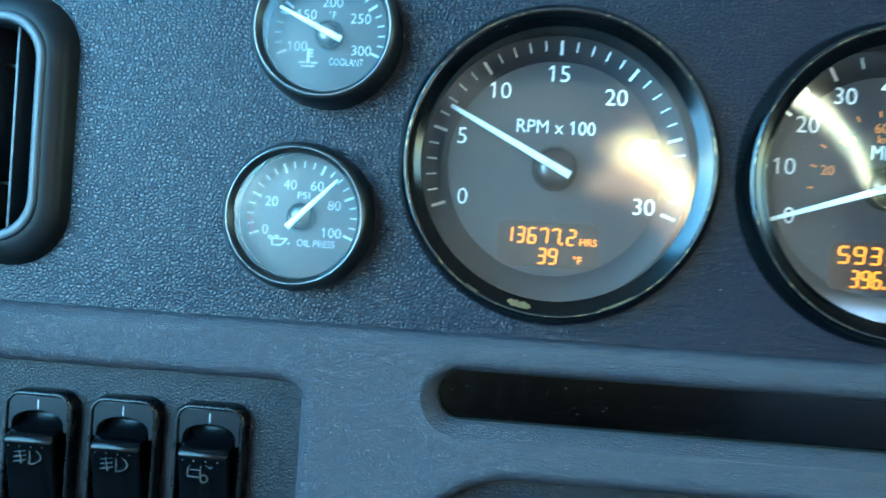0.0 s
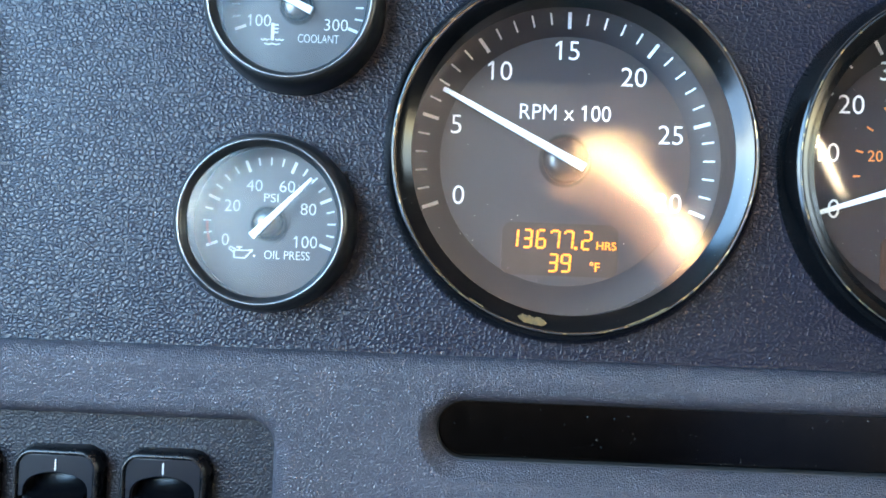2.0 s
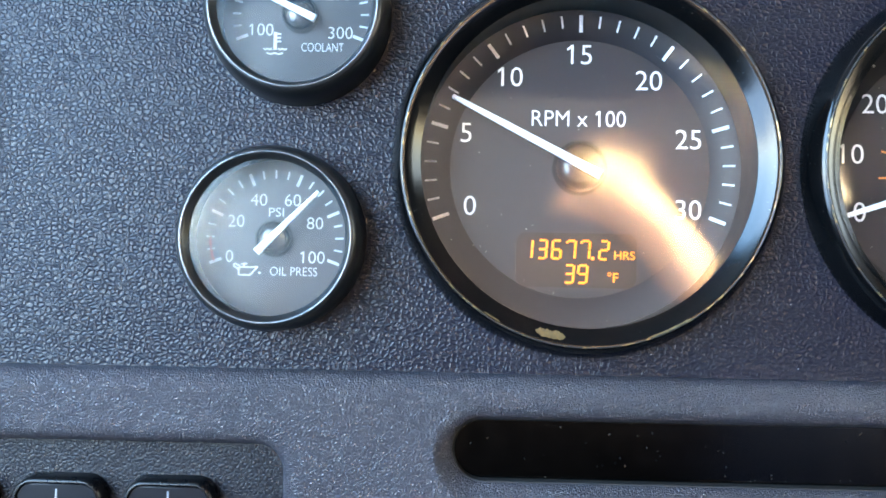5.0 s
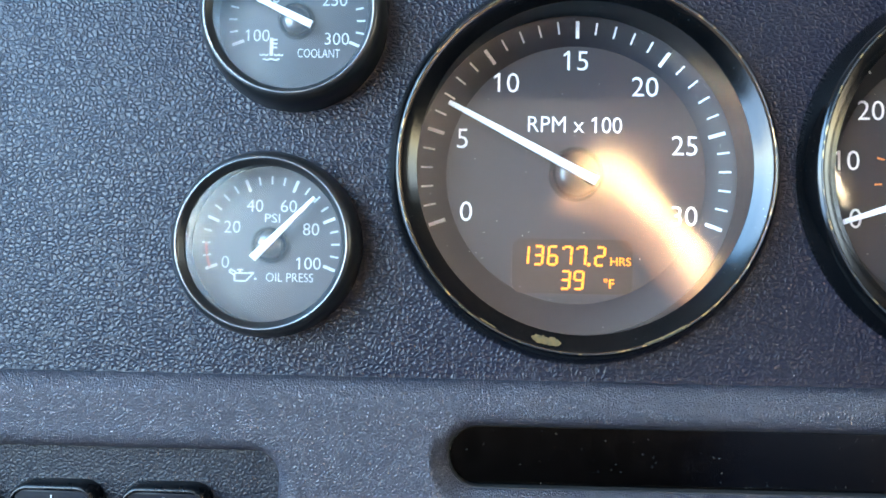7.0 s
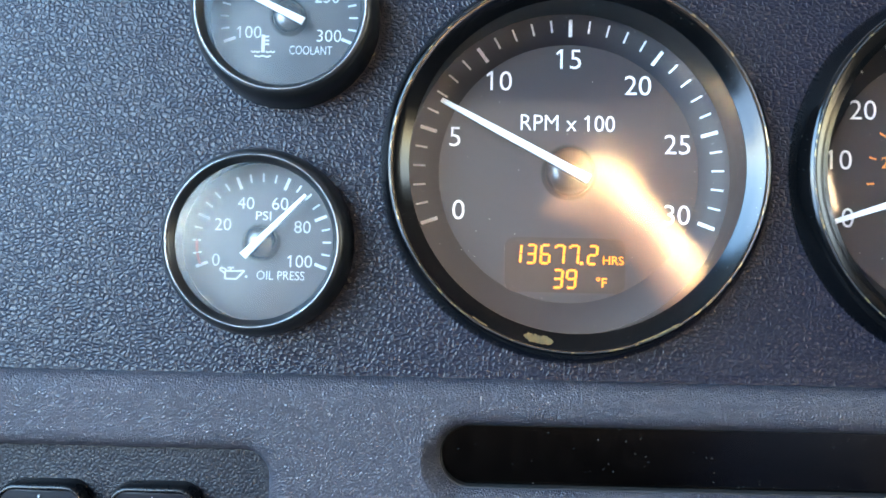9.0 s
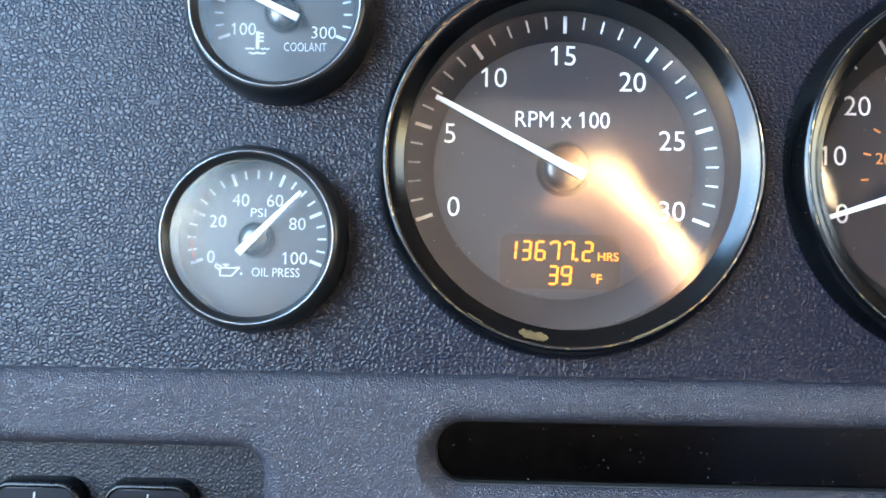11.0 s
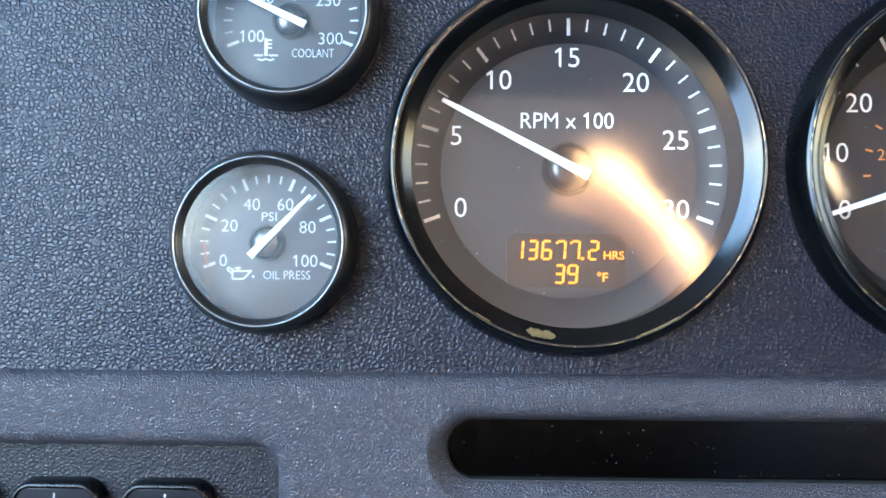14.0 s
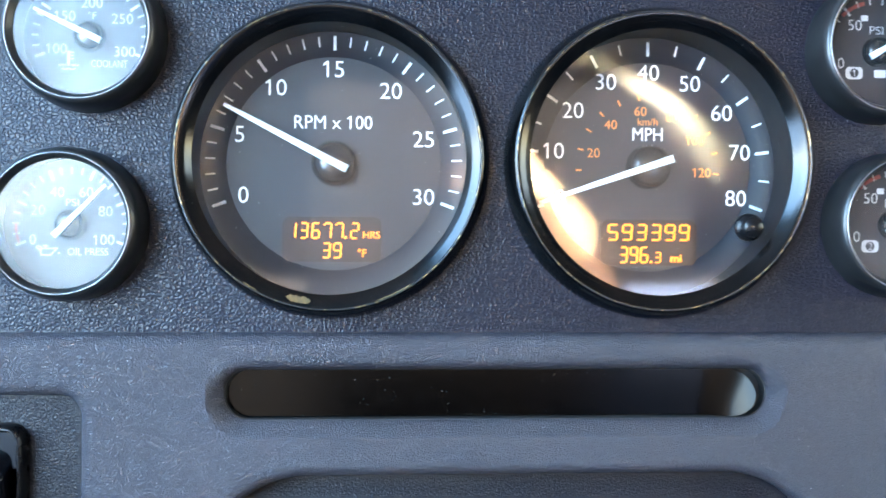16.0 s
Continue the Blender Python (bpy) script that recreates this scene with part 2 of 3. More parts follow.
for m, level in ((M_SWITCH, 0.18), (M_SWITCH_FRAME, 0.25), (M_COVER, 0.22), (M_BEZEL, 0.36), (M_VENT, 0.14)):
    m.node_tree.nodes["Principled BSDF"].inputs["Specular IOR Level"].default_value = level
M_TRIM = plain("cab_trim_grey", (0.017, 0.018, 0.024), 0.75, vary=0.2, scale=20, bump=0.4)
M_HEAD = plain("headliner_grey", (0.135, 0.112, 0.092), 0.9, vary=0.1, scale=40, bump=0.5)
M_FABRIC = plain("seat_fabric", (0.0034, 0.0040, 0.0078), 0.9, vary=0.25, scale=60, bump=0.8)
# unseen bright stand-ins whose reflections make the glare in the gauge glass
M_GLARE_TAN = plain("tan_glare_band", (0.72, 0.51, 0.32), 0.5, vary=0.4, scale=24, bump=0.6)
M_GLARE_SOFT = plain("brown_glare_pad", (0.12, 0.074, 0.052), 0.7, vary=0.35, scale=24, bump=0.6)
# made-up blue surface, there for a pale reflection in speedometer and display
M_BLUE_REFLECTOR = plain("pale_blue_reflector", (0.105, 0.165, 0.32), 0.95, vary=0.15, scale=25, bump=0.8)
M_GLARE_PALE = plain("pale_glare_strip", (0.80, 0.76, 0.66), 0.5, vary=0.1, scale=300, bump=0.5)
M_CARPET = plain("floor_rubber", (0.05, 0.05, 0.05), 0.8, vary=0.2, scale=30, bump=0.5)
M_GROUND = plain("gravel_ground", (0.09, 0.085, 0.08), 0.95, vary=0.3, scale=3, bump=0.5)


# ---- mesh helpers ----
def part(name, bm, mat, parent=None, label=""):
    """Links a bmesh or a mesh as one object, under a thing or a part."""
    if isinstance(bm, bmesh.types.BMesh):
        me = bpy.data.meshes.new(name)
        bm.to_mesh(me)
        bm.free()
    else:
        me = bm
    if not me.materials:
        me.materials.append(mat)
    ob = new(name, me)
    ob.parent = parent
    if label:
        ob["label"] = label
    return ob


def thing(name, at, label, category, group="", kind=""):
    e = new(name)
    e.empty_display_size = 0.02
    e.location = at
    return tagged(e, label, category, group, kind)


def ring_loops(loops, close=True, cap=False):
    """Skin through loops of points, each loop closed; smooth."""
    bm = bmesh.new()
    rows = [[bm.verts.new(p) for p in lp] for lp in loops]
    n = len(rows[0])
    for a, b in zip(rows, rows[1:]):
        for i in range(n if close else n - 1):
            j = (i + 1) % n
            bm.faces.new((a[i], a[j], b[j], b[i]))
    if cap:
        bm.faces.new(rows[0])
        bm.faces.new(rows[-1])
    bmesh.ops.recalc_face_normals(bm, faces=bm.faces)
    for f in bm.faces:
        f.smooth = True
    return bm


def lathe(profile, segs=96):
    """Turns (radius, y) points about the y axis."""
    return ring_loops([[(r * math.cos(2 * math.pi * i / segs), y, r * math.sin(2 * math.pi * i / segs)) for i in range(segs)] for r, y in profile])


def disc(r, y, segs=96):
    bm = bmesh.new()
    bm.faces.new([bm.verts.new((r * math.cos(2 * math.pi * i / segs), y, r * math.sin(2 * math.pi * i / segs))) for i in range(segs)])
    bmesh.ops.recalc_face_normals(bm, faces=bm.faces)
    if next(iter(bm.faces)).normal.y > 0:
        bmesh.ops.reverse_faces(bm, faces=bm.faces)
    return bm


def prism(poly, y0, y1, bevel=0.0, segs=2, bm=None):
    """Extrudes an xz outline from y0 (front) to y1 (back)."""
    own = bm is None
    bm = bm or bmesh.new()
    a = [bm.verts.new((x, y0, z)) for x, z in poly]
    b = [bm.verts.new((x, y1, z)) for x, z in poly]
    n = len(poly)
    fs = [bm.faces.new(a), bm.faces.new(b[::-1])]
    fs += [bm.faces.new((a[i], b[i], b[(i + 1) % n], a[(i + 1) % n])) for i in range(n)]
    bmesh.ops.recalc_face_normals(bm, faces=fs)
    if bevel and own:
        bmesh.ops.bevel(bm, geom=list(fs[0].edges), offset=bevel, segments=segs, affect="EDGES", profile=0.5)
        for f in bm.faces:
            f.smooth = len(f.verts) == 4 and f.calc_area() < 0.02
    return bm


def rrect(cx, cz, w, h, r, n=6):
    pts = []
    for sx, sz, a0 in ((1, 1, 0), (-1, 1, 90), (-1, -1, 180), (1, -1, 270)):
        for i in range(n + 1):
            a = radians(a0 + 90 * i / n)
            pts.append((cx + sx * (w / 2 - r) + r * math.cos(a), cz + sz * (h / 2 - r) + r * math.sin(a)))
    return pts


def circle(cx, cz, r, n=64):
    return [(cx + r * math.cos(2 * math.pi * i / n), cz + r * math.sin(2 * math.pi * i / n)) for i in range(n)]


def bar(x0, z0, x1, z1, w, w2=None):
    """An outline of a bar from one point to another."""
    d = Vector((x1 - x0, z1 - z0)).normalized()
    nx, nz = -d.y, d.x
    w2 = w if w2 is None else w2
    return [(x0 + nx * w / 2, z0 + nz * w / 2), (x0 - nx * w / 2, z0 - nz * w / 2), (x1 - nx * w2 / 2, z1 - nz * w2 / 2), (x1 + nx * w2 / 2, z1 + nz * w2 / 2)]


def box(x0, x1, y0, y1, z0, z1, bevel=0.0, segs=3):
    bm = bmesh.new()
    bmesh.ops.create_cube(bm, size=1.0)
    for v in bm.verts:
        v.co = Vector(((x0 + x1) / 2 + v.co.x * (x1 - x0), (y0 + y1) / 2 + v.co.y * (y1 - y0), (z0 + z1) / 2 + v.co.z * (z1 - z0)))
    if bevel:
        bmesh.ops.bevel(bm, geom=bm.edges[:], offset=bevel, segments=segs, affect="EDGES", profile=0.5)
        for f in bm.faces:
            f.smooth = True
    return bm


def curve_mesh(curve):
    ob = bpy.data.objects.new("made", curve)
    scene.collection.objects.link(ob)
    dg = bpy.context.evaluated_depsgraph_get()
    dg.update()
    me = bpy.data.meshes.new_from_object(ob.evaluated_get(dg))
    bpy.data.objects.remove(ob)
    bpy.data.curves.remove(curve)
    me.transform(Euler((radians(90), 0, 0)).to_matrix().to_4x4())
    return me


def sheet(outlines, y_front, thick, bevel):
    """A plate in the xz plane with openings and rounded edges; the first outline is the outer one."""
    c = bpy.data.curves.new("sheet", "CURVE")
    c.dimensions, c.fill_mode = "2D", "BOTH"
    for pts in outlines:
        s = c.splines.new("POLY")
        s.points.add(len(pts) - 1)
        for p, (x, z) in zip(s.points, pts):
            p.co = (x, z, 0, 1)
        s.use_cyclic_u = True
    c.extrude, c.bevel_depth, c.bevel_resolution, c.offset = thick / 2 - bevel, bevel, 7, -bevel
    me = curve_mesh(c)
    weld = bmesh.new()
    weld.from_mesh(me)
    bmesh.ops.remove_doubles(weld, verts=weld.verts, dist=1e-6)
    weld.to_mesh(me)
    weld.free()
    me.transform(Matrix.Translation((0, y_front + thick / 2, 0)))
    me.materials.clear()
    return me


TEXTS = {}


def flag_ones(src, verts, faces, top):
    """Gives each plain upright bar, the figure one, its slanting flag."""
    groups = []
    for p in src.polygons:
        mine = set(p.vertices)
        for other in [q for q in groups if q & mine]:
            mine |= other
            groups.remove(other)
        groups.append(mine)
    for bar_group in groups:
        xs = [src.vertices[i].co.x for i in bar_group]
        zs = [src.vertices[i].co.z for i in bar_group]
        tall = max(zs) - min(zs)
        if len(bar_group) == 4 and max(xs) - min(xs) < 0.3 * tall and max(zs) > top - 0.1:
            base, x0, z1 = len(verts), min(xs), max(zs)
            verts += [(x0 + 0.01, 0, z1), (x0 + 0.01, 0, z1 - 0.17 * tall), (x0 - 0.20 * tall, 0, z1 - 0.30 * tall), (x0 - 0.20 * tall, 0, z1 - 0.18 * tall)]
            faces.append([base, base + 3, base + 2, base + 1])


def text_mesh(text, w, h, heavy, thin=0.0):
    """Lettering of a given height (and width, if given), centred, facing -y."""
    key = (text, w, h, heavy, thin)
    if key not in TEXTS:
        c = bpy.data.curves.new("lettering", "FONT")
        c.body, c.size, c.extrude = text, 1.0, 0.0
        c.resolution_u, c.offset = 4, -thin
        src = curve_mesh(c)
        co = np.array([v.co[:] for v in src.vertices])
        lo, hi = co.min(0), co.max(0)
        # heavier strokes: the outline laid five times, a hair apart
        verts, faces = [], []
        for k, (dx, dz) in enumerate(((0, 0), (heavy, 0), (-heavy, 0), (0, heavy * 0.7), (0, -heavy * 0.7))):
            base = len(verts)
            verts += [(x + dx, k, z + dz) for x, _, z in co]
            faces += [[base + i for i in p.vertices] for p in src.polygons]
        if "1" in text and "I" not in text:
            flag_ones(src, verts, faces, hi[2])
        bpy.data.meshes.remove(src)
        sz = h / (hi[2] - lo[2] + heavy * 1.4)
        sx = w / (hi[0] - lo[0] + heavy * 2) if w else sz
        me = bpy.data.meshes.new("lettering")
        me.from_pydata([((x - (lo[0] + hi[0]) / 2) * sx, -y * 0.00002, (z - (lo[2] + hi[2]) / 2) * sz) for x, y, z in verts], [], faces)
        TEXTS[key] = me
    return TEXTS[key]


def text_part(name, text, x, z, h, y, mat, parent, w=None, heavy=0.0, thin=0.0):
    me = text_mesh(text, w, h, heavy, thin)
    if me.materials and me.materials[0] is not mat:
        me = me.copy()
        me.materials.clear()
    ob = part(name, me, mat, parent)
    ob.location = (x, y, z)
    return ob


SEGMENTS = {"0": "abcdef", "1": "bc", "2": "abged", "3": "abgcd", "5": "afgcd", "6": "afgedc", "7": "abcf", "9": "abcdfg"}


def lcd_digit(ch, x, z, w, h, y, parent, stroke=0.125, lean=0.07):
    """One seven-segment digit, slightly leaning."""
    s = stroke * h
    ends = {"a": ((0, h), (w, h)), "b": ((w, h), (w, h / 2)), "c": ((w, h / 2), (w, 0)), "d": ((0, 0), (w, 0)),
            "e": ((0, h / 2), (0, 0)), "f": ((0, h), (0, h / 2)), "g": ((0, h / 2), (w, h / 2))}
    bm = bmesh.new()
    for k in SEGMENTS[ch]:
        (xa, za), (xb, zb) = ends[k]
        if ch == "7" and k == "f":
            zb = 0.82 * h
        d = Vector((xb - xa, zb - za)).normalized() * s * (-0.46 if k in "adg" else 0.20)
        pts = bar(xa - d.x, za - d.y, xb + d.x, zb + d.y, s)
        if k in "bcef":
            pts = bar(xa + d.x, za + d.y, xb - d.x, zb - d.y, s)
        prism([(x - w / 2 + px + lean * pz, z - h / 2 + pz) for px, pz in pts], y - 0.0002, y, bm=bm)
    return part("digit", bm, M_AMBER, parent)


def ticks(parent, values, angle, r0, r1, w, y, mat, name="tick_mark"):
    """Tick marks on one shared mesh, turned to their angles."""
    bm = prism([(r0, -w / 2), (r1, -w / 2), (r1, w / 2), (r0, w / 2)], y - 0.0001, y)
    me = bpy.data.meshes.new(name)
    bm.to_mesh(me)
    bm.free()
    for v in values:
        t = part(name, me, mat, parent)
        t.rotation_euler = (0, -radians(angle(v)), 0)


def arc_band(a0, a1, r0, r1, y, n=20):
    pts = [(r1 * math.cos(radians(a0 + (a1 - a0) * i / n)), r1 * math.sin(radians(a0 + (a1 - a0) * i / n))) for i in range(n + 1)]
    pts += [(r0 * math.cos(radians(a1 + (a0 - a1) * i / n)), r0 * math.sin(radians(a1 + (a0 - a1) * i / n))) for i in range(n + 1)]
    return prism(pts, y - 0.0001, y)


def needle(parent, angle, length, tail, w_tip, w_base, y):
    bm = prism(bar(-tail, 0, length, 0, w_base, w_tip), y - 0.0012, y, 0.0003, 2)
    ob = part("needle", bm, M_NEEDLE, parent, "white tapered pointer")
    ob.rotation_euler = (0, -radians(angle), 0)


def worn_patch(parent, a0, a1, pa, pb, seed, lo=0.1, hi=0.9):
    """A patch of bare metal lying on the bezel wall between two (radius, y) points, with a ragged outline."""
    rng = random.Random(seed)
    n = 22
    lines = []
    for i in range(n + 1):
        a = radians(a0 + (a1 - a0) * i / n)
        fade = min(1, i / 3, (n - i) / 3)
        t0, t1 = 0.5 + (lo - 0.5) * fade * rng.uniform(0.55, 1), 0.5 + (hi - 0.5) * fade * rng.uniform(0.55, 1)
        lines.append([((pa[0] + (pb[0] - pa[0]) * t - 0.0002) * math.cos(a), pa[1] + (pb[1] - pa[1]) * t - 0.0002,
                       (pa[0] + (pb[0] - pa[0]) * t - 0.0002) * math.sin(a)) for t in (t0, (t0 + t1) / 2, t1)])
    part("worn_patch", ring_loops(lines, close=False), M_BRASS, parent, "bare brass where the paint has rubbed off")


# ---- gauges ----
PANEL_Y = -0.013
SWEEP = 220.0


def big_gauge(name, at, label, category):
    """Bezel, rim, shroud, dial and glass of a large round gauge; the dial lies in the plane y = 0."""
    g = thing(name, at, label, category, "large dials")
    part("bezel", lathe([(0.0598, -0.0115), (0.0597, -0.0140), (0.0591, -0.0168), (0.0580, -0.0195), (0.0570, -0.0214), (0.0562, -0.0223),
                         (0.0554, -0.0223), (0.0548, -0.0220), (0.0530, -0.0211), (0.0525, -0.0207), (0.0519, -0.0202), (0.0505, -0.0190)]), M_BEZEL, g, "gloss black ring")
    part("rim", lathe([(0.0561, -0.0222), (0.0560, -0.0227), (0.0557, -0.0227), (0.0556, -0.0222)]), M_RIM, g, "thin rubbed edge with brass showing through")
    part("shroud", lathe([(0.0505, -0.0190), (0.0504, -0.0183), (0.0524, 0.0030)]), M_SHROUD, g)
    part("dial_face", ring_loops([[(r * math.cos(2 * math.pi * i / 96), y, r * math.sin(2 * math.pi * i / 96)) for i in range(96)]
                                  for r, y in ((0.0560, 0.0002), (0.0420, 0.0002), (0.0419, 0.0014))]), M_DIAL_RING, g)
    part("dial_center", disc(0.0419, 0.0), M_DIAL, g)
    glass = part("glass", disc(0.0505, -0.0187), M_GLASS, g, "clear dusty cover glass")
    glass.visible_shadow = False
    part("hub", lathe([(0.0088, 0.0), (0.0087, -0.0028), (0.0080, -0.0044), (0.0064, -0.0057), (0.0040, -0.0064), (0.0003, -0.0067)], 48), M_HUB, g, "black pointer hub")
    return g


def lcd_window(parent, x, z, w, h):
    return part("display", prism(rrect(x, z, w, h, 0.0032), -0.0004, 0.0002), M_LCD, parent, "dark amber display window")


def tachometer():
    g = big_gauge("tachometer", (0, 0, 0), "round black tachometer in a worn gloss black bezel", "gauge")
    ang = lambda v: 200 - SWEEP * v / 30
    ticks(g, range(0, 31, 5), ang, 0.0446, 0.0502, 0.00115, 0.0001, M_WHITE)
    ticks(g, [v for v in range(31) if v % 5], ang, 0.0462, 0.0502, 0.0006, 0.0001, M_WHITE)
    for v, x, z in ((0, -0.0352, -0.0125), (5, -0.0368, 0.0112), (10, -0.0222, 0.0297), (15, 0.0002, 0.0372), (20, 0.0221, 0.0290), (25, 0.0350, 0.0100), (30, 0.0352, -0.0128)):
        text_part("numeral", str(v), x, z, 0.0063, -0.0001, M_WHITE, g, thin=0.006)
    text_part("lettering", "RPM x 100", -0.0004, 0.0163, 0.0052, -0.0001, M_WHITE, g, 0.0304, thin=0.006)
    d = lcd_window(g, -0.0007, -0.0297, 0.0388, 0.0176)
    for i, ch in enumerate("13677"):
        lcd_digit(ch, -0.0164 + 0.0046 * i, -0.0263, 0.0027, 0.0058, -0.0005, d)
    part("point", prism(rrect(0.0046, -0.0290, 0.0010, 0.0010, 0.0002), -0.0007, -0.0005), M_AMBER, d)
    lcd_digit("2", 0.0080, -0.0263, 0.0027, 0.0058, -0.0005, d)
    text_part("unit", "HRS", 0.0148, -0.0279, 0.0027, -0.0006, M_AMBER, d, 0.0066, 0.006)
    for i, ch in enumerate("39"):
        lcd_digit(ch, -0.0031 + 0.0043 * i, -0.0341, 0.0028, 0.0056, -0.0005, d)
    text_part("unit", "°F", 0.0111, -0.0350, 0.0032, -0.0006, M_AMBER, d, 0.0034, 0.008)
    needle(g, 152.6, 0.0465, 0.0062, 0.0014, 0.0030, -0.0073)
    wall = (0.0548, -0.0221), (0.0520, -0.0204)
    worn_patch(g, -107, -97.0, *wall, 3, 0.0, 1.0)
    worn_patch(g, -72, -57, (0.0559, -0.0229), (0.0550, -0.0223), 8, 0.15, 0.8)
    worn_patch(g, -124, -118, (0.0559, -0.0229), (0.0547, -0.0221), 5, 0.2, 0.7)
    return g


def speedometer():
    g = big_gauge("speedometer", (0.1250, 0, 0), "round black speedometer in a gloss black bezel", "gauge")
    ang = lambda v: 200 - SWEEP * v / 80
    ticks(g, range(0, 81, 10), ang, 0.0446, 0.0502, 0.00115, 0.0001, M_WHITE)
    ticks(g, range(5, 80, 10), ang, 0.0460, 0.0502, 0.0007, 0.0001, M_WHITE)
    for v, x, z in ((0, -0.0352, -0.0125), (10, -0.0374, 0.0062), (20, -0.0303, 0.0225), (30, -0.0170, 0.0340), (40, 0.0002, 0.0380), (50, 0.0172, 0.0338), (60, 0.0303, 0.0222), (70, 0.0378, 0.0063), (80, 0.0362, -0.0122)):
        text_part("numeral", str(v), x, z, 0.0063, -0.0001, M_WHITE, g, thin=0.006)
    text_part("lettering", "MPH", 0.0000, 0.0132, 0.0052, -0.0001, M_WHITE, g, 0.0122)
    kmh = lambda v: 200 - SWEEP * v / 1.609344 / 80
    ticks(g, range(10, 130, 10), kmh, 0.0268, 0.0292, 0.0006, -0.0001, M_ORANGE)
    for v in (20, 40, 60, 80, 100, 120):
        a = radians(kmh(v))
        text_part("numeral", str(v), 0.0226 * math.cos(a), 0.0226 * math.sin(a), 0.0037, -0.0001, M_ORANGE, g)
    text_part("lettering", "km/h", 0.0, 0.0183, 0.0030, -0.0001, M_ORANGE, g)
    d = lcd_window(g, 0.0004, -0.0303, 0.0392, 0.0182)
    for i, ch in enumerate("593399"):
        lcd_digit(ch, -0.0143 + 0.0058 * i, -0.0262, 0.0036, 0.0060, -0.0005, d)
    for i, ch in enumerate("396"):
        lcd_digit(ch, -0.0100 + 0.0042 * i, -0.0352, 0.0028, 0.0060, -0.0005, d)
    part("point", prism(rrect(0.0014, -0.0380, 0.0010, 0.0010, 0.0002), -0.0007, -0.0005), M_AMBER, d)
    lcd_digit("3", 0.0040, -0.0362, 0.0022, 0.0040, -0.0005, d)
    text_part("unit", "mi", 0.0116, -0.0366, 0.0030, -0.0006, M_AMBER, d, 0.0046, 0.03)
    needle(g, 198.6, 0.0475, 0.0085, 0.0014, 0.0030, -0.0073)
    part("reset_knob", lathe([(0.0052, -0.0185), (0.0052, -0.0204), (0.0048, -0.0209), (0.0041, -0.0209), (0.0040, -0.0238), (0.0034, -0.0247), (0.0002, -0.0249)], 40),
         M_SWITCH_FRAME, g, "black trip reset knob").location = (0.0330, 0, -0.0246)
    return g


def small_gauge(name, at, label, category):
    """A small round gauge; the dial lies in its plane y = 0, level with the panel."""
    g = thing(name, at, label, category, "small dials")
    g.scale = (0.9225, 0.9225, 0.9225)
    part("bezel", lathe([(0.0307, 0.0024), (0.0306, -0.0030), (0.0303, -0.0068), (0.0296, -0.0104), (0.0286, -0.0128), (0.0276, -0.0138),
                         (0.0269, -0.0137), (0.0263, -0.0130), (0.0253, -0.0112)], 72), M_SKIRT, g, "satin black ring")
    part("rim", lathe([(0.0275, -0.0137), (0.0274, -0.0141), (0.0271, -0.0141), (0.0270, -0.0136)], 72), M_RIM_DARK, g, "thin bright edge")
    part("shroud", lathe([(0.0253, -0.0112), (0.0252, -0.0105), (0.0264, 0.0010)], 72), M_SHROUD, g)
    part("dial_face", disc(0.0264, 0.0, 72), M_SMALL_DIAL, g)
    glass = part("glass", disc(0.0252, -0.0108, 72), M_SMALL_GLASS, g, "clear dusty cover glass")
    glass.visible_shadow = False
    part("hub", lathe([(0.0062, 0.0), (0.0061, -0.0020), (0.0055, -0.0033), (0.0042, -0.0042), (0.0024, -0.0047), (0.0003, -0.0048)], 40), M_HUB, g, "black pointer hub")
    return g


M_RIM_DARK = plain("polished_thin_edge", (0.22, 0.22, 0.23), 0.34, 0.8, 0.3, 200)
OIL_AT, COOL_AT = (-0.0952, -0.0137, -0.0251), (-0.0889, -0.0137, 0.0445)


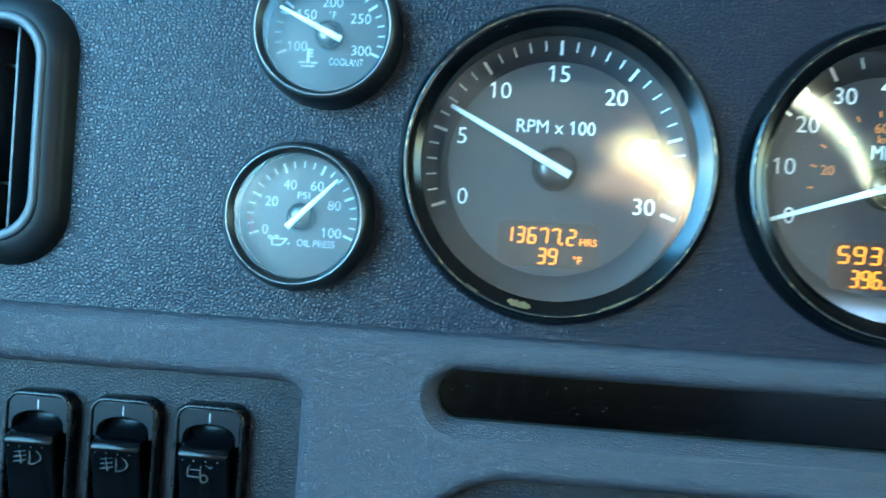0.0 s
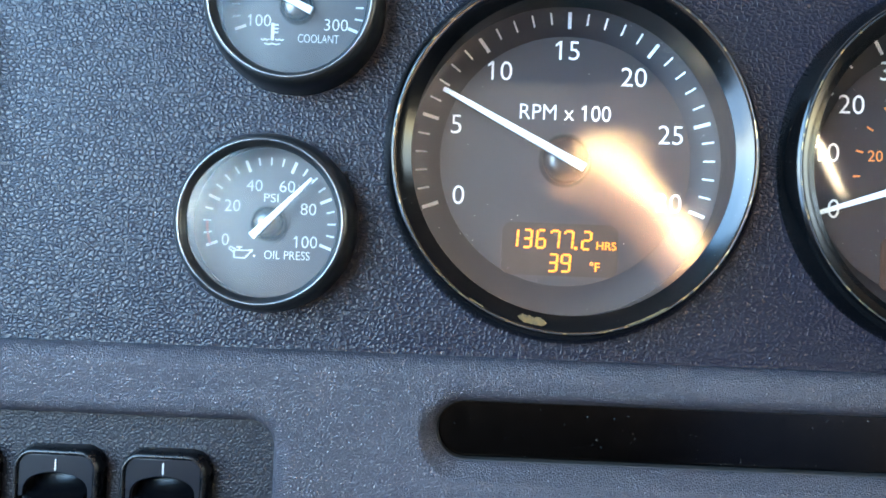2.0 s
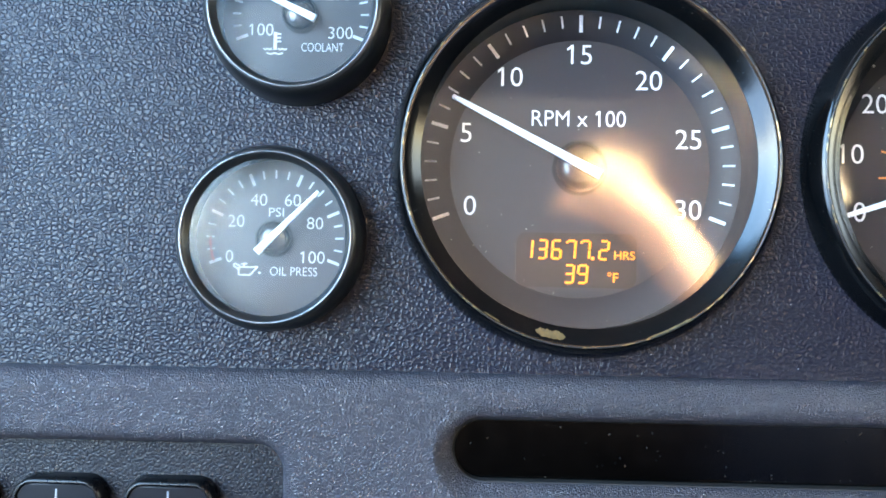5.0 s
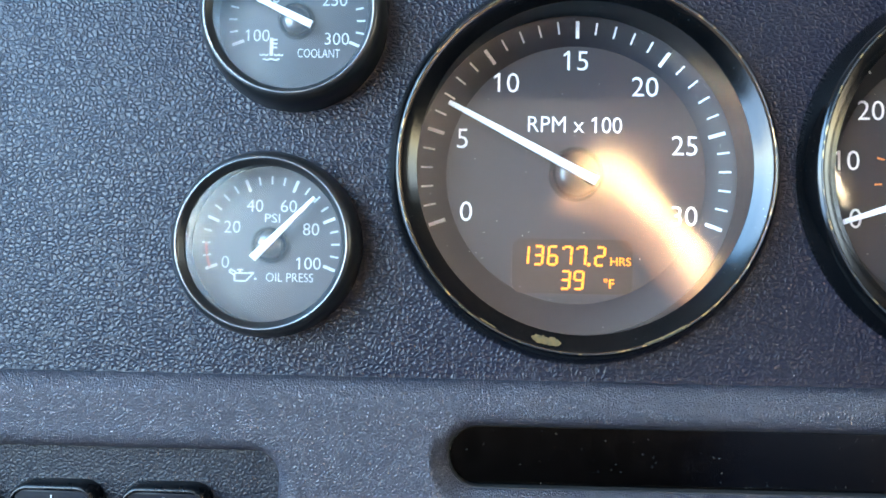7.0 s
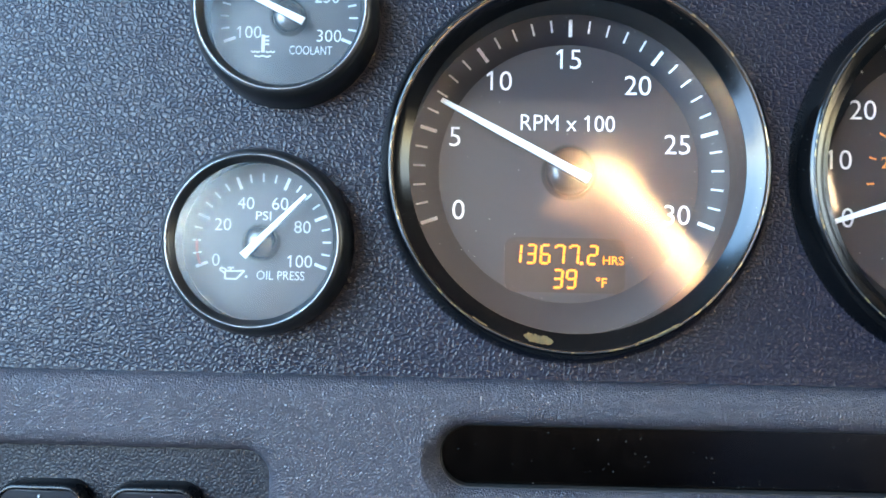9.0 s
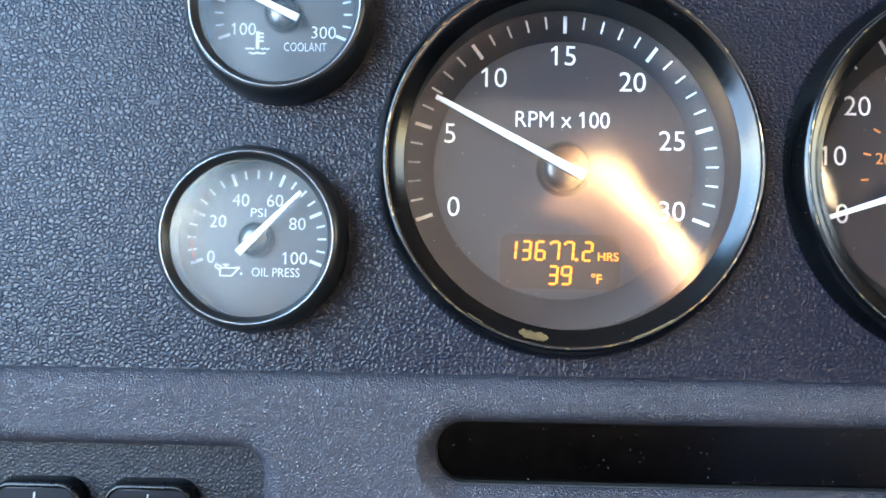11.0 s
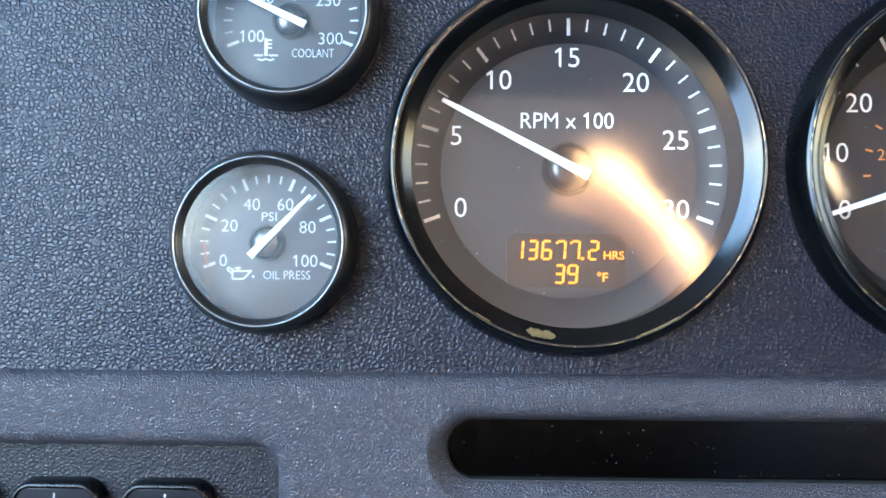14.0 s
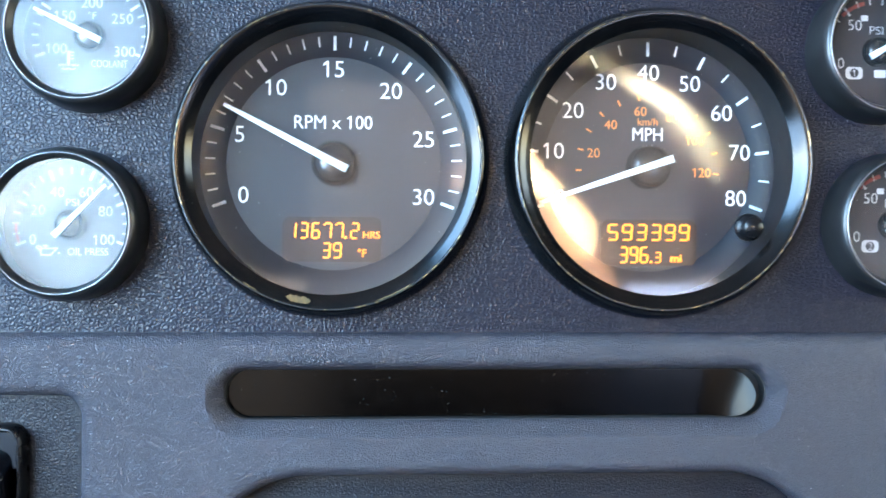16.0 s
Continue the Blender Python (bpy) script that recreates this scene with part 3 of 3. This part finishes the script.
def oil_gauge():
    g = small_gauge("oil_pressure_gauge", OIL_AT, "small round oil pressure gauge in black bezel", "gauge")
    ang = lambda v: 201 - 222 * v / 100
    ticks(g, range(0, 101, 20), ang, 0.0190, 0.0232, 0.0010, 0.0, M_PALE)
    ticks(g, [v for v in range(0, 101, 5) if v % 20], ang, 0.0202, 0.0230, 0.0006, 0.0, M_PALE)
    for v, x, z in ((0, -0.0150, -0.0060), (20, -0.0130, 0.0058), (40, -0.0056, 0.0130), (60, 0.0058, 0.0130), (80, 0.0134, 0.0054), (100, 0.0132, -0.0060)):
        text_part("numeral", str(v), x, z, 0.0040, -0.0002, M_PALE, g, thin=0.010)
    text_part("lettering", "PSI", 0.0004, 0.0089, 0.0029, -0.0002, M_PALE, g, 0.0050, thin=0.010)
    text_part("lettering", "OIL PRESS", 0.0066, -0.0108, 0.0029, -0.0002, M_PALE, g, 0.0158, thin=0.010)
    part("red_band", arc_band(178, 201, 0.0212, 0.0220, 0.0), M_RED, g, "faint red low-pressure arc")
    bm = bmesh.new()
    ox, oz = -0.0094, -0.0108
    for seg in ((-0.0024, 0.0012, 0.0018, 0.0012), (-0.0024, 0.0012, -0.0024, -0.0014), (-0.0024, -0.0014, 0.0014, -0.0014), (0.0014, -0.0014, 0.0040, 0.0014),
                (0.0018, 0.0012, 0.0040, 0.0014), (-0.0042, 0.0016, -0.0024, 0.0004), (-0.0042, 0.0016, -0.0038, 0.0024), (-0.0038, 0.0024, -0.0020, 0.0016), (-0.0006, 0.0012, -0.0006, 0.0022), (-0.0016, 0.0023, 0.0004, 0.0023)):
        prism([(ox + x, oz + z) for x, z in bar(*seg, 0.0005)], -0.0003, -0.0001, bm=bm)
    prism(circle(ox + 0.0046, oz - 0.0006, 0.0004, 10), -0.0003, -0.0001, bm=bm)
    part("oil_can_symbol", bm, M_PALE, g)
    needle(g, 45.5, 0.0218, 0.0066, 0.0011, 0.0026, -0.0053)
    return g


def coolant_gauge():
    g = small_gauge("coolant_gauge", COOL_AT, "small round coolant temperature gauge in black bezel", "gauge")
    ang = lambda v: 201 - 222 * (v - 100) / 200
    ticks(g, range(100, 301, 50), ang, 0.0190, 0.0232, 0.0010, 0.0, M_PALE)
    ticks(g, [v for v in range(100, 301, 10) if v % 50], ang, 0.0202, 0.0230, 0.0006, 0.0, M_PALE)
    for v, x, z in ((100, -0.0128, -0.0050), (150, -0.0096, 0.0082), (200, 0.0006, 0.0136), (250, 0.0126, 0.0074), (300, 0.0136, -0.0058)):
        text_part("numeral", str(v), x, z, 0.0040, -0.0002, M_PALE, g, thin=0.010)
    text_part("lettering", "°F", 0.0008, 0.0086, 0.0029, -0.0002, M_PALE, g, thin=0.010)
    text_part("lettering", "COOLANT", 0.0076, -0.0108, 0.0029, -0.0002, M_PALE, g, 0.0142, thin=0.010)
    bm = bmesh.new()
    ox, oz = -0.0084, -0.0088
    prism(bar(ox, oz - 0.0030, ox, oz + 0.0030, 0.0011), -0.0003, -0.0001, bm=bm)
    for i in range(3):
        prism(bar(ox + 0.0005, oz + 0.0024 - 0.0013 * i, ox + 0.0020, oz + 0.0024 - 0.0013 * i, 0.0005), -0.0003, -0.0001, bm=bm)
    for z, x0, x1 in ((-0.0028, -0.0040, -0.0010), (-0.0028, 0.0010, 0.0040), (-0.0043, -0.0028, 0.0028)):
        k = 4
        for i in range(k):
            xa, xb = x0 + (x1 - x0) * i / k, x0 + (x1 - x0) * (i + 1) / k
            prism(bar(ox + xa, oz + z + 0.0002 * (-1) ** i, ox + xb, oz + z - 0.0002 * (-1) ** i, 0.0005), -0.0003, -0.0001, bm=bm)
    part("thermometer_symbol", bm, M_PALE, g)
    needle(g, 154.5, 0.0218, 0.0066, 0.0011, 0.0026, -0.0053)
    return g


def air_gauge(at, mark, label):
    g = small_gauge("air_pressure_gauge", at, label, "gauge")
    ang = lambda v: 201 - 222 * v / 150
    ticks(g, range(0, 151, 50), ang, 0.0190, 0.0232, 0.0010, 0.0, M_PALE)
    ticks(g, [v for v in range(0, 151, 10) if v % 50], ang, 0.0202, 0.0230, 0.0006, 0.0, M_PALE)
    for v, x, z in ((0, -0.0155, -0.0049), (50, -0.0094, 0.0113)):
        text_part("numeral", str(v), x, z, 0.0044, -0.0002, M_PALE, g, thin=0.010)
    part("red_band", arc_band(104, 134, 0.0204, 0.0220, 0.0), M_RED, g, "red low-pressure band")
    text_part("lettering", "PSI", 0.0000, 0.0092, 0.0034, -0.0002, M_PALE, g, 0.0060, thin=0.010)
    bm = prism(rrect(0.0016, -0.0092, 0.0050, 0.0032, 0.0004), -0.0003, -0.0001)
    part("print_bar", bm, M_PALE, g)
    bm = prism(rrect(-0.0052, 0.0143, 0.0030, 0.0024, 0.0003), -0.0003, -0.0001)
    part("print_bar", bm, M_PALE, g)
    sym = part("circuit_symbol", prism(rrect(-0.0097, -0.0090, 0.0074, 0.0052, 0.0018), -0.0003, -0.0001), M_PALE, g)
    part("ring", prism(circle(-0.0097, -0.0090, 0.0019, 24), -0.0004, -0.0002), M_DIAL, sym)
    text_part("numeral", mark, -0.0097, -0.0090, 0.0028, -0.0005, M_PALE, sym, thin=0.010)
    needle(g, 30, 0.0218, 0.0066, 0.0011, 0.0026, -0.0053)
    return g


tachometer()
speedometer()
oil_gauge()
coolant_gauge()
AIR_1_AT, AIR_2_AT = (0.2113, -0.0137, 0.0444), (0.2178, -0.0137, -0.0231)
air_gauge(AIR_1_AT, "1", "small round primary air pressure gauge in black bezel")
air_gauge(AIR_2_AT, "2", "small round secondary air pressure gauge in black bezel")

# ---- dashboard ----
VENT = (-0.2358, 0.0022, 0.0960, 0.1055, 0.022)
holes = [circle(0, 0, 0.0580, 96), circle(0.1250, 0, 0.0580, 96)]
holes += [circle(a[0], a[2], 0.0274, 64) for a in (OIL_AT, COOL_AT, AIR_1_AT, AIR_2_AT)]
holes.append(rrect(*VENT, 10))
panel = part("instrument_panel", sheet([rrect(0.075, 0.040, 0.95, 0.224, 0.004)] + holes, PANEL_Y, 0.006, 0.0008), M_PANEL)
tagged(panel, "black pebble-grained plastic instrument panel", "dashboard panel", kind="structure")

GREY_Y = -0.019
SLOT = (0.0643, -0.0884, 0.2074, 0.0193, 0.0095)
SWITCH_HOLE = (-0.2019, -0.1266, 0.2222, 0.0776, 0.0080)
LOW_HOLE = (0.0715, -0.1685, 0.2380, 0.1000, 0.0400)


def flare(me, opening, bevel, widen, y_front):
    """Turns the round edge of one opening in a sheet into a straight, wider funnel at its ends and foot."""
    cx, cz, w, h, rad = opening
    for v in me.vertices:
        px, pz = v.co.x - cx, v.co.z - cz
        qx, qz = abs(px) - (w / 2 - rad), abs(pz) - (h / 2 - rad)
        out = math.hypot(max(qx, 0), max(qz, 0))
        d = out + min(max(qx, qz), 0) - rad
        if out > 0 and -0.0002 < d < bevel + 0.0003 and v.co.y < y_front + bevel + 0.0001:
            nx, nz = math.copysign(max(qx, 0) / out, px), math.copysign(max(qz, 0) / out, pz)
            t = min(1.0, max(0.0, d / bevel))
            share = min(1.0, max(0.0, 1.0 - 1.6 * nz))
            v.co.x += nx * d * (widen - 1) * share
            v.co.z += nz * d * (widen - 1) * share
            v.co.y += (y_front + bevel * (1 - t ** 0.8) - v.co.y) * share
    return me


fascia = sheet([rrect(0.075, -0.190, 0.95, 0.2500, 0.006), rrect(*SLOT, 20), rrect(*SWITCH_HOLE, 8), rrect(*LOW_HOLE, 12)], GREY_Y, 0.016, 0.0062)
lower = part("lower_panel", flare(fascia, SLOT, 0.0062, 0.92, GREY_Y), M_GREY)
tagged(lower, "grey fine-grained plastic lower dash fascia", "dashboard panel", kind="structure")

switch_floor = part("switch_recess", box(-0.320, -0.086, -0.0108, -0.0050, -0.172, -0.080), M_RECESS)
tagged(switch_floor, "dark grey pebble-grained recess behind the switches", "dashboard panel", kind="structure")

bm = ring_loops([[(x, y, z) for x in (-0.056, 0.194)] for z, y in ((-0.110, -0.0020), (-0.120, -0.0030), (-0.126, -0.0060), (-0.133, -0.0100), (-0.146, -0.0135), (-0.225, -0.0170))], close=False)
# grey like the fascia; the darker material puts its shade into the colour
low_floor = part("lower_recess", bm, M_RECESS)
tagged(low_floor, "sloping grey recess below the display slot, shade in its darker colour", "dashboard panel", kind="structure")

slot = thing("message_display", (SLOT[0], -0.0125, SLOT[1]), "long black glossy display strip in a rounded slot", "display")
LENS_W, LENS_H = SLOT[2] - 0.0010, SLOT[3] - 0.0010


def scooped_lens():
    """The display window: flat, but for the far end, which curls forwards and a little up."""
    bm = bmesh.new()
    rows = []
    for i in range(73):
        x = (LENS_W / 2 - 0.0026) * math.sin(math.pi * (i / 72 - 0.5)) - 0.0024
        end = max(0.0, (x - (LENS_W / 2 - 0.034)) / 0.034)
        rim = max(0.0, abs(x + 0.0024) - (LENS_W / 2 - 0.0026 - LENS_H / 2))
        half = max(0.0008, math.sqrt(max(0.0, (LENS_H / 2) ** 2 - rim ** 2)))
        rows.append([bm.verts.new((x, 0.0034 - 0.0110 * end ** 3 + 0.36 * end ** 3 * half * k, half * k)) for k in (-1, -0.5, 0, 0.5, 1)])
    for p, q in zip(rows, rows[1:]):
        for k in range(4):
            bm.faces.new((p[k], q[k], q[k + 1], p[k + 1])).smooth = True
    return bm


part("backing", prism(rrect(0, 0, LENS_W, LENS_H, LENS_H / 2, 12), 0.0042, 0.0050), M_SHROUD, slot, "matt black backing")
part("lens", scooped_lens(), M_SMOKE, slot, "smoked glossy lens")
part("housing", ring_loops([[(x, y, z) for x, z in rrect(0, 0, SLOT[2] - i, SLOT[3] - i, SLOT[4] - i / 2, 12)]
                            for i, y in ((0.0, 0.0), (0.0006, 0.0), (0.0009, 0.0003), (0.0012, 0.0055))]), M_SHROUD, slot, "matt black inner edge")


def air_vent():
    cx, cz, w, h, r = VENT
    v = thing("air_vent", (cx, PANEL_Y, cz), "black rectangular air vent with rounded corners and thin vanes", "air vent")
    ringed = lambda rows: ring_loops([[(x, y, z) for x, z in rrect(0, 0, w - 2 * i, h - 2 * i, r - i * 0.6, 10)] for i, y in rows])
    part("surround", ringed(((-0.0008, 0.0006), (0.0, -0.0008), (0.0010, -0.0040), (0.0034, -0.0073), (0.0084, -0.0078))), M_VENT, v, "rounded black surround")
    part("frame", ringed(((0.0084, -0.0070), (0.0086, -0.0084), (0.0092, -0.0090), (0.0114, -0.0090), (0.0122, -0.0082), (0.0124, -0.0040))), M_VENT_RIM, v, "thin dark grey frame")
    part("duct", ringed(((0.0124, -0.0040), (0.0128, 0.0400), (0.0440, 0.0410))), M_SHROUD, v, "matt black duct")
    half = h / 2 - 0.0126
    vane = prism([(-0.0006, -half), (0.0006, -half), (0.0006, half), (-0.0006, half)], -0.0020, 0.0240, 0.0002)
    me = bpy.data.meshes.new("vane")
    vane.to_mesh(me)
    vane.free()
    for i in range(-3, 4):
        o = part("vane", me, M_VENT_RIM, v)
        o.location = (0.0246 - 0.0108 * (i + 3), 0, 0)
    for z in (-0.0210, 0.0260):
        part("link_bar", box(-w / 2 + 0.0126, w / 2 - 0.0126, 0.0060, 0.0200, z - 0.0006, z + 0.0006), M_VENT, v)


air_vent()


def rocker_switch(x, icon):
    """A rocker switch in its bezel; x is its middle, the top edge at z = -0.0988."""
    s = thing("rocker_switch", (x, -0.0096, -0.0988), "black rocker switch with a white index line and symbol", "switch", "dash switches")
    s.scale = (0.98, 1, 1)
    part("frame", ring_loops([[(a, y, b) for a, b in rrect(0, -0.0260, w, h, r, 6)] for w, h, r, y in
                              ((0.0290, 0.0526, 0.0066, 0.0), (0.0286, 0.0522, 0.0066, -0.0044), (0.0276, 0.0512, 0.0062, -0.0066), (0.0260, 0.0496, 0.0054, -0.0074),
                               (0.0248, 0.0484, 0.0048, -0.0070), (0.0246, 0.0482, 0.0046, 0.0))]), M_SWITCH_FRAME, s, "satin black bezel")
    # upper plate with the arched cut-out, then the dished rocker below it
    arch = [(0.0122, -0.0005), (-0.0122, -0.0005), (-0.0122, -0.0140)] + [(-0.0106 * math.cos(math.pi * i / 16), -0.0140 + 0.0078 * math.sin(math.pi * i / 16) ** 0.6) for i in range(17)] + [(0.0122, -0.0140)]
    part("cover", prism([(a, b - 0.0015) for a, b in arch], -0.0066, -0.0046, 0.0003, 2), M_COVER, s)
    part("index_line", prism(bar(0, -0.0034, 0, -0.0070, 0.0005), -0.0069, -0.0065), M_MARK, s, "thin white line")
    prof = [(-0.0020, 0.0), (-0.0020, -0.0010), (-0.0100, -0.0014), (-0.0140, -0.0040), (-0.0156, -0.0096), (-0.0166, -0.0124), (-0.0182, -0.0132), (-0.0200, -0.0126), (-0.0260, -0.0106), (-0.0400, -0.0078), (-0.0495, -0.0066), (-0.0495, 0.0)]
    bm = bmesh.new()
    xs = [(-0.0098, 0.0016), (-0.0096, 0.0004), (-0.0088, 0.0), (0.0, 0.0), (0.0088, 0.0), (0.0096, 0.0004), (0.0098, 0.0016)]
    rows = [[bm.verts.new((px, min(0.0, y + dy), z)) for z, y in prof] for px, dy in xs]
    for a, b in zip(rows, rows[1:]):
        for i in range(len(prof) - 1):
            bm.faces.new((a[i], a[i + 1], b[i + 1], b[i])).smooth = True
    bm.faces.new(rows[0])
    bm.faces.new(rows[-1][::-1])
    bmesh.ops.recalc_face_normals(bm, faces=bm.faces)
    part("rocker", bm, M_SWITCH, s, "glossy black dished rocker")
    bm = bmesh.new()
    oz, w0 = -0.0242, 0.00016

    def stroke(*seg):
        prism(bar(*seg, w0), -0.0120, -0.0108, bm=bm)

    def loop(pts):
        for p, q in zip(pts, pts[1:] + pts[:1]):
            stroke(*p, *q)

    if icon == "lamp":
        for i in range(3):
            stroke(-0.0056, oz + 0.0014 - 0.0018 * i, -0.0008, oz + 0.0022 - 0.0018 * i)
        stroke(-0.0036, oz + 0.0030, -0.0026, oz - 0.0028)
        loop([(0.0008 + 0.0044 * max(0, math.sin(math.pi * i / 12)), oz + 0.0028 * math.cos(math.pi * i / 12)) for i in range(13)])
    else:
        loop([(-0.0056, oz - 0.0022), (-0.0056, oz + 0.0010), (-0.0040, oz + 0.0026), (-0.0006, oz + 0.0026), (-0.0006, oz - 0.0022)])
        stroke(-0.0050, oz + 0.0004, -0.0010, oz + 0.0004)
        loop(circle(0.0008, oz - 0.0028, 0.0014, 12))
        loop(circle(0.0032, oz + 0.0024, 0.0010, 8))
        loop(circle(0.0014, oz + 0.0030, 0.0007, 8))
    part("symbol", bm, M_SYMBOL, s, "thin white line symbol")
    for i in range(4):
        part("guide_dot", prism(circle(-0.0076 + 0.0046 * i, -0.0202, 0.0002, 8), -0.0130, -0.0118), M_SYMBOL, s)
    return s


rocker_switch(-0.1250, "truck")
rocker_switch(-0.1591, "lamp")
rocker_switch(-0.1932, "lamp")

# ---- cab round the camera ----
def structure(name, bm, mat, label, category):
    return tagged(part(name, bm, mat), label, category, kind="structure")


def wall_with_window(name, x0, x1, sill, head, y0, y1, label):
    bm = box(x0, x1, -1.75, 0.45, -1.05, sill)
    for b in (box(x0, x1, -1.75, 0.45, head, 0.80), box(x0, x1, -1.75, y0, sill, head), box(x0, x1, y1, 0.45, sill, head)):
        me = bpy.data.meshes.new("piece")
        b.to_mesh(me)
        b.free()
        bm.from_mesh(me)
        bpy.data.meshes.remove(me)
    return structure(name, bm, M_TRIM, label, "cab wall")


wall_with_window("wall_left", -0.62, -0.55, -0.22, 0.55, -1.70, -0.22, "grey cab door side with a large window opening")
wall_with_window("wall_right", 1.60, 1.67, -0.05, 0.45, -0.95, -0.15, "grey far cab door side with a window opening")
structure("wall_back", box(-0.62, 1.67, -1.85, -1.75, -1.05, 0.80), M_TRIM, "grey trimmed cab back wall", "cab wall")
structure("floor", box(-0.62, 1.67, -1.85, 0.50, -1.12, -1.05), M_CARPET, "dark rubber cab floor", "floor")
structure("ceiling", box(-0.62, 1.67, -1.85, -0.04, 0.60, 0.66), M_HEAD, "pale grey cab headliner", "ceiling")
structure("dash_top", box(-0.55, 1.60, -0.009, 0.45, 0.152, 0.170, 0.004), M_PANEL, "black grained dash top", "dashboard panel")
structure("firewall", box(-0.62, 1.67, 0.45, 0.50, -1.05, 0.17), M_TRIM, "plain grey firewall under the windscreen", "cab wall")
structure("dash_side", box(0.55, 1.60, -0.011, 0.02, -0.40, 0.152), M_PANEL, "black grained passenger side dash", "dashboard panel")
structure("kick_panel", box(-0.55, 1.60, 0.06, 0.10, -1.05, -0.30), M_TRIM, "plain grey panel under the dash", "cab wall")
structure("ground", box(-400, 400, -400, 400, -2.6, -2.5), M_GROUND, "gravel yard ground outside the cab", "ground")


def ribbon(line, y0, y1):
    """A band lying in the xz plane along (x, z, width) points, rounded between them."""
    pts = []
    for i in range(len(line) - 1):
        p = [Vector(line[min(max(i + k, 0), len(line) - 1)]) for k in (-1, 0, 1, 2)]
        for j in range(6):
            t = j / 6
            pts.append(0.5 * (2 * p[1] + (p[2] - p[0]) * t + (2 * p[0] - 5 * p[1] + 4 * p[2] - p[3]) * t * t + (3 * p[1] - p[0] - 3 * p[2] + p[3]) * t ** 3))
    pts.append(Vector(line[-1]))
    loops = []
    for i, q in enumerate(pts):
        d = pts[min(i + 1, len(pts) - 1)] - pts[max(i - 1, 0)]
        d = Vector((d.x, d.y)).normalized() * q.z / 2
        loops.append([(q.x + d.y, y0, q.y - d.x), (q.x + d.y, y1, q.y - d.x), (q.x, y1 + 0.002, q.y), (q.x - d.y, y1, q.y + d.x), (q.x - d.y, y0, q.y + d.x)])
    return ring_loops(loops, cap=True)


def driver_seat():
    # unseen seat, carries the bands that reflect in the gauges
    s = thing("driver_seat", (0.19, -1.05, -1.05), "dark fabric driver seat, unseen, with pale bands added for glass reflections", "seat")
    part("backrest", box(-0.31, 0.31, -0.08, 0.10, 0.50, 1.42, 0.05), M_FABRIC, s)
    part("cushion", box(-0.31, 0.31, 0.10, 0.52, 0.42, 0.58, 0.05), M_FABRIC, s)
    part("pedestal", box(-0.20, 0.20, 0.0, 0.45, 0.0, 0.42, 0.02), M_TRIM, s)
    # added bands, shaped only to show as glare in the glass
    part("glare_pad", ribbon([(-0.090, 1.120, 0.02), (-0.020, 1.130, 0.07), (0.050, 1.090, 0.075), (0.092, 1.035, 0.075), (0.130, 0.990, 0.055), (0.175, 0.945, 0.03)], 0.0985, 0.103), M_GLARE_SOFT, s, "brown pad added for soft glare in the gauge glass")
    part("glare_band", ribbon([(-0.048, 1.170, 0.044), (0.000, 1.170, 0.062), (0.044, 1.132, 0.042), (0.088, 1.090, 0.036), (0.112, 1.048, 0.050), (0.124, 1.015, 0.026)], 0.103, 0.107), M_GLARE_TAN, s, "tan band added for bright glare in the gauge glass")
    part("glare_band", ribbon([(0.070, 1.350, 0.006), (0.145, 1.312, 0.020), (0.220, 1.272, 0.026), (0.290, 1.216, 0.018), (0.335, 1.130, 0.006)], 0.101, 0.106), M_GLARE_PALE, s, "pale narrow band added for a glare streak in the gauge glass")


driver_seat()


# Unseen pale blue slabs, added only to reflect in the glass and lens.
def folded_blanket():
    b = thing("folded_blanket", (0.46, -0.83, -0.428), "pale blue slabs on the seat cushion, added for a bluish reflection in the gauges", "blanket")
    for i, (w, h, d) in enumerate(((0.115, 0.35, 0.045), (0.110, 0.34, 0.040), (0.105, 0.32, 0.030))):
        part("reflector_slab", box(-w, w, -0.045 * i - d, -0.045 * i, 0.0, h, 0.015), M_BLUE_REFLECTOR, b)


folded_blanket()
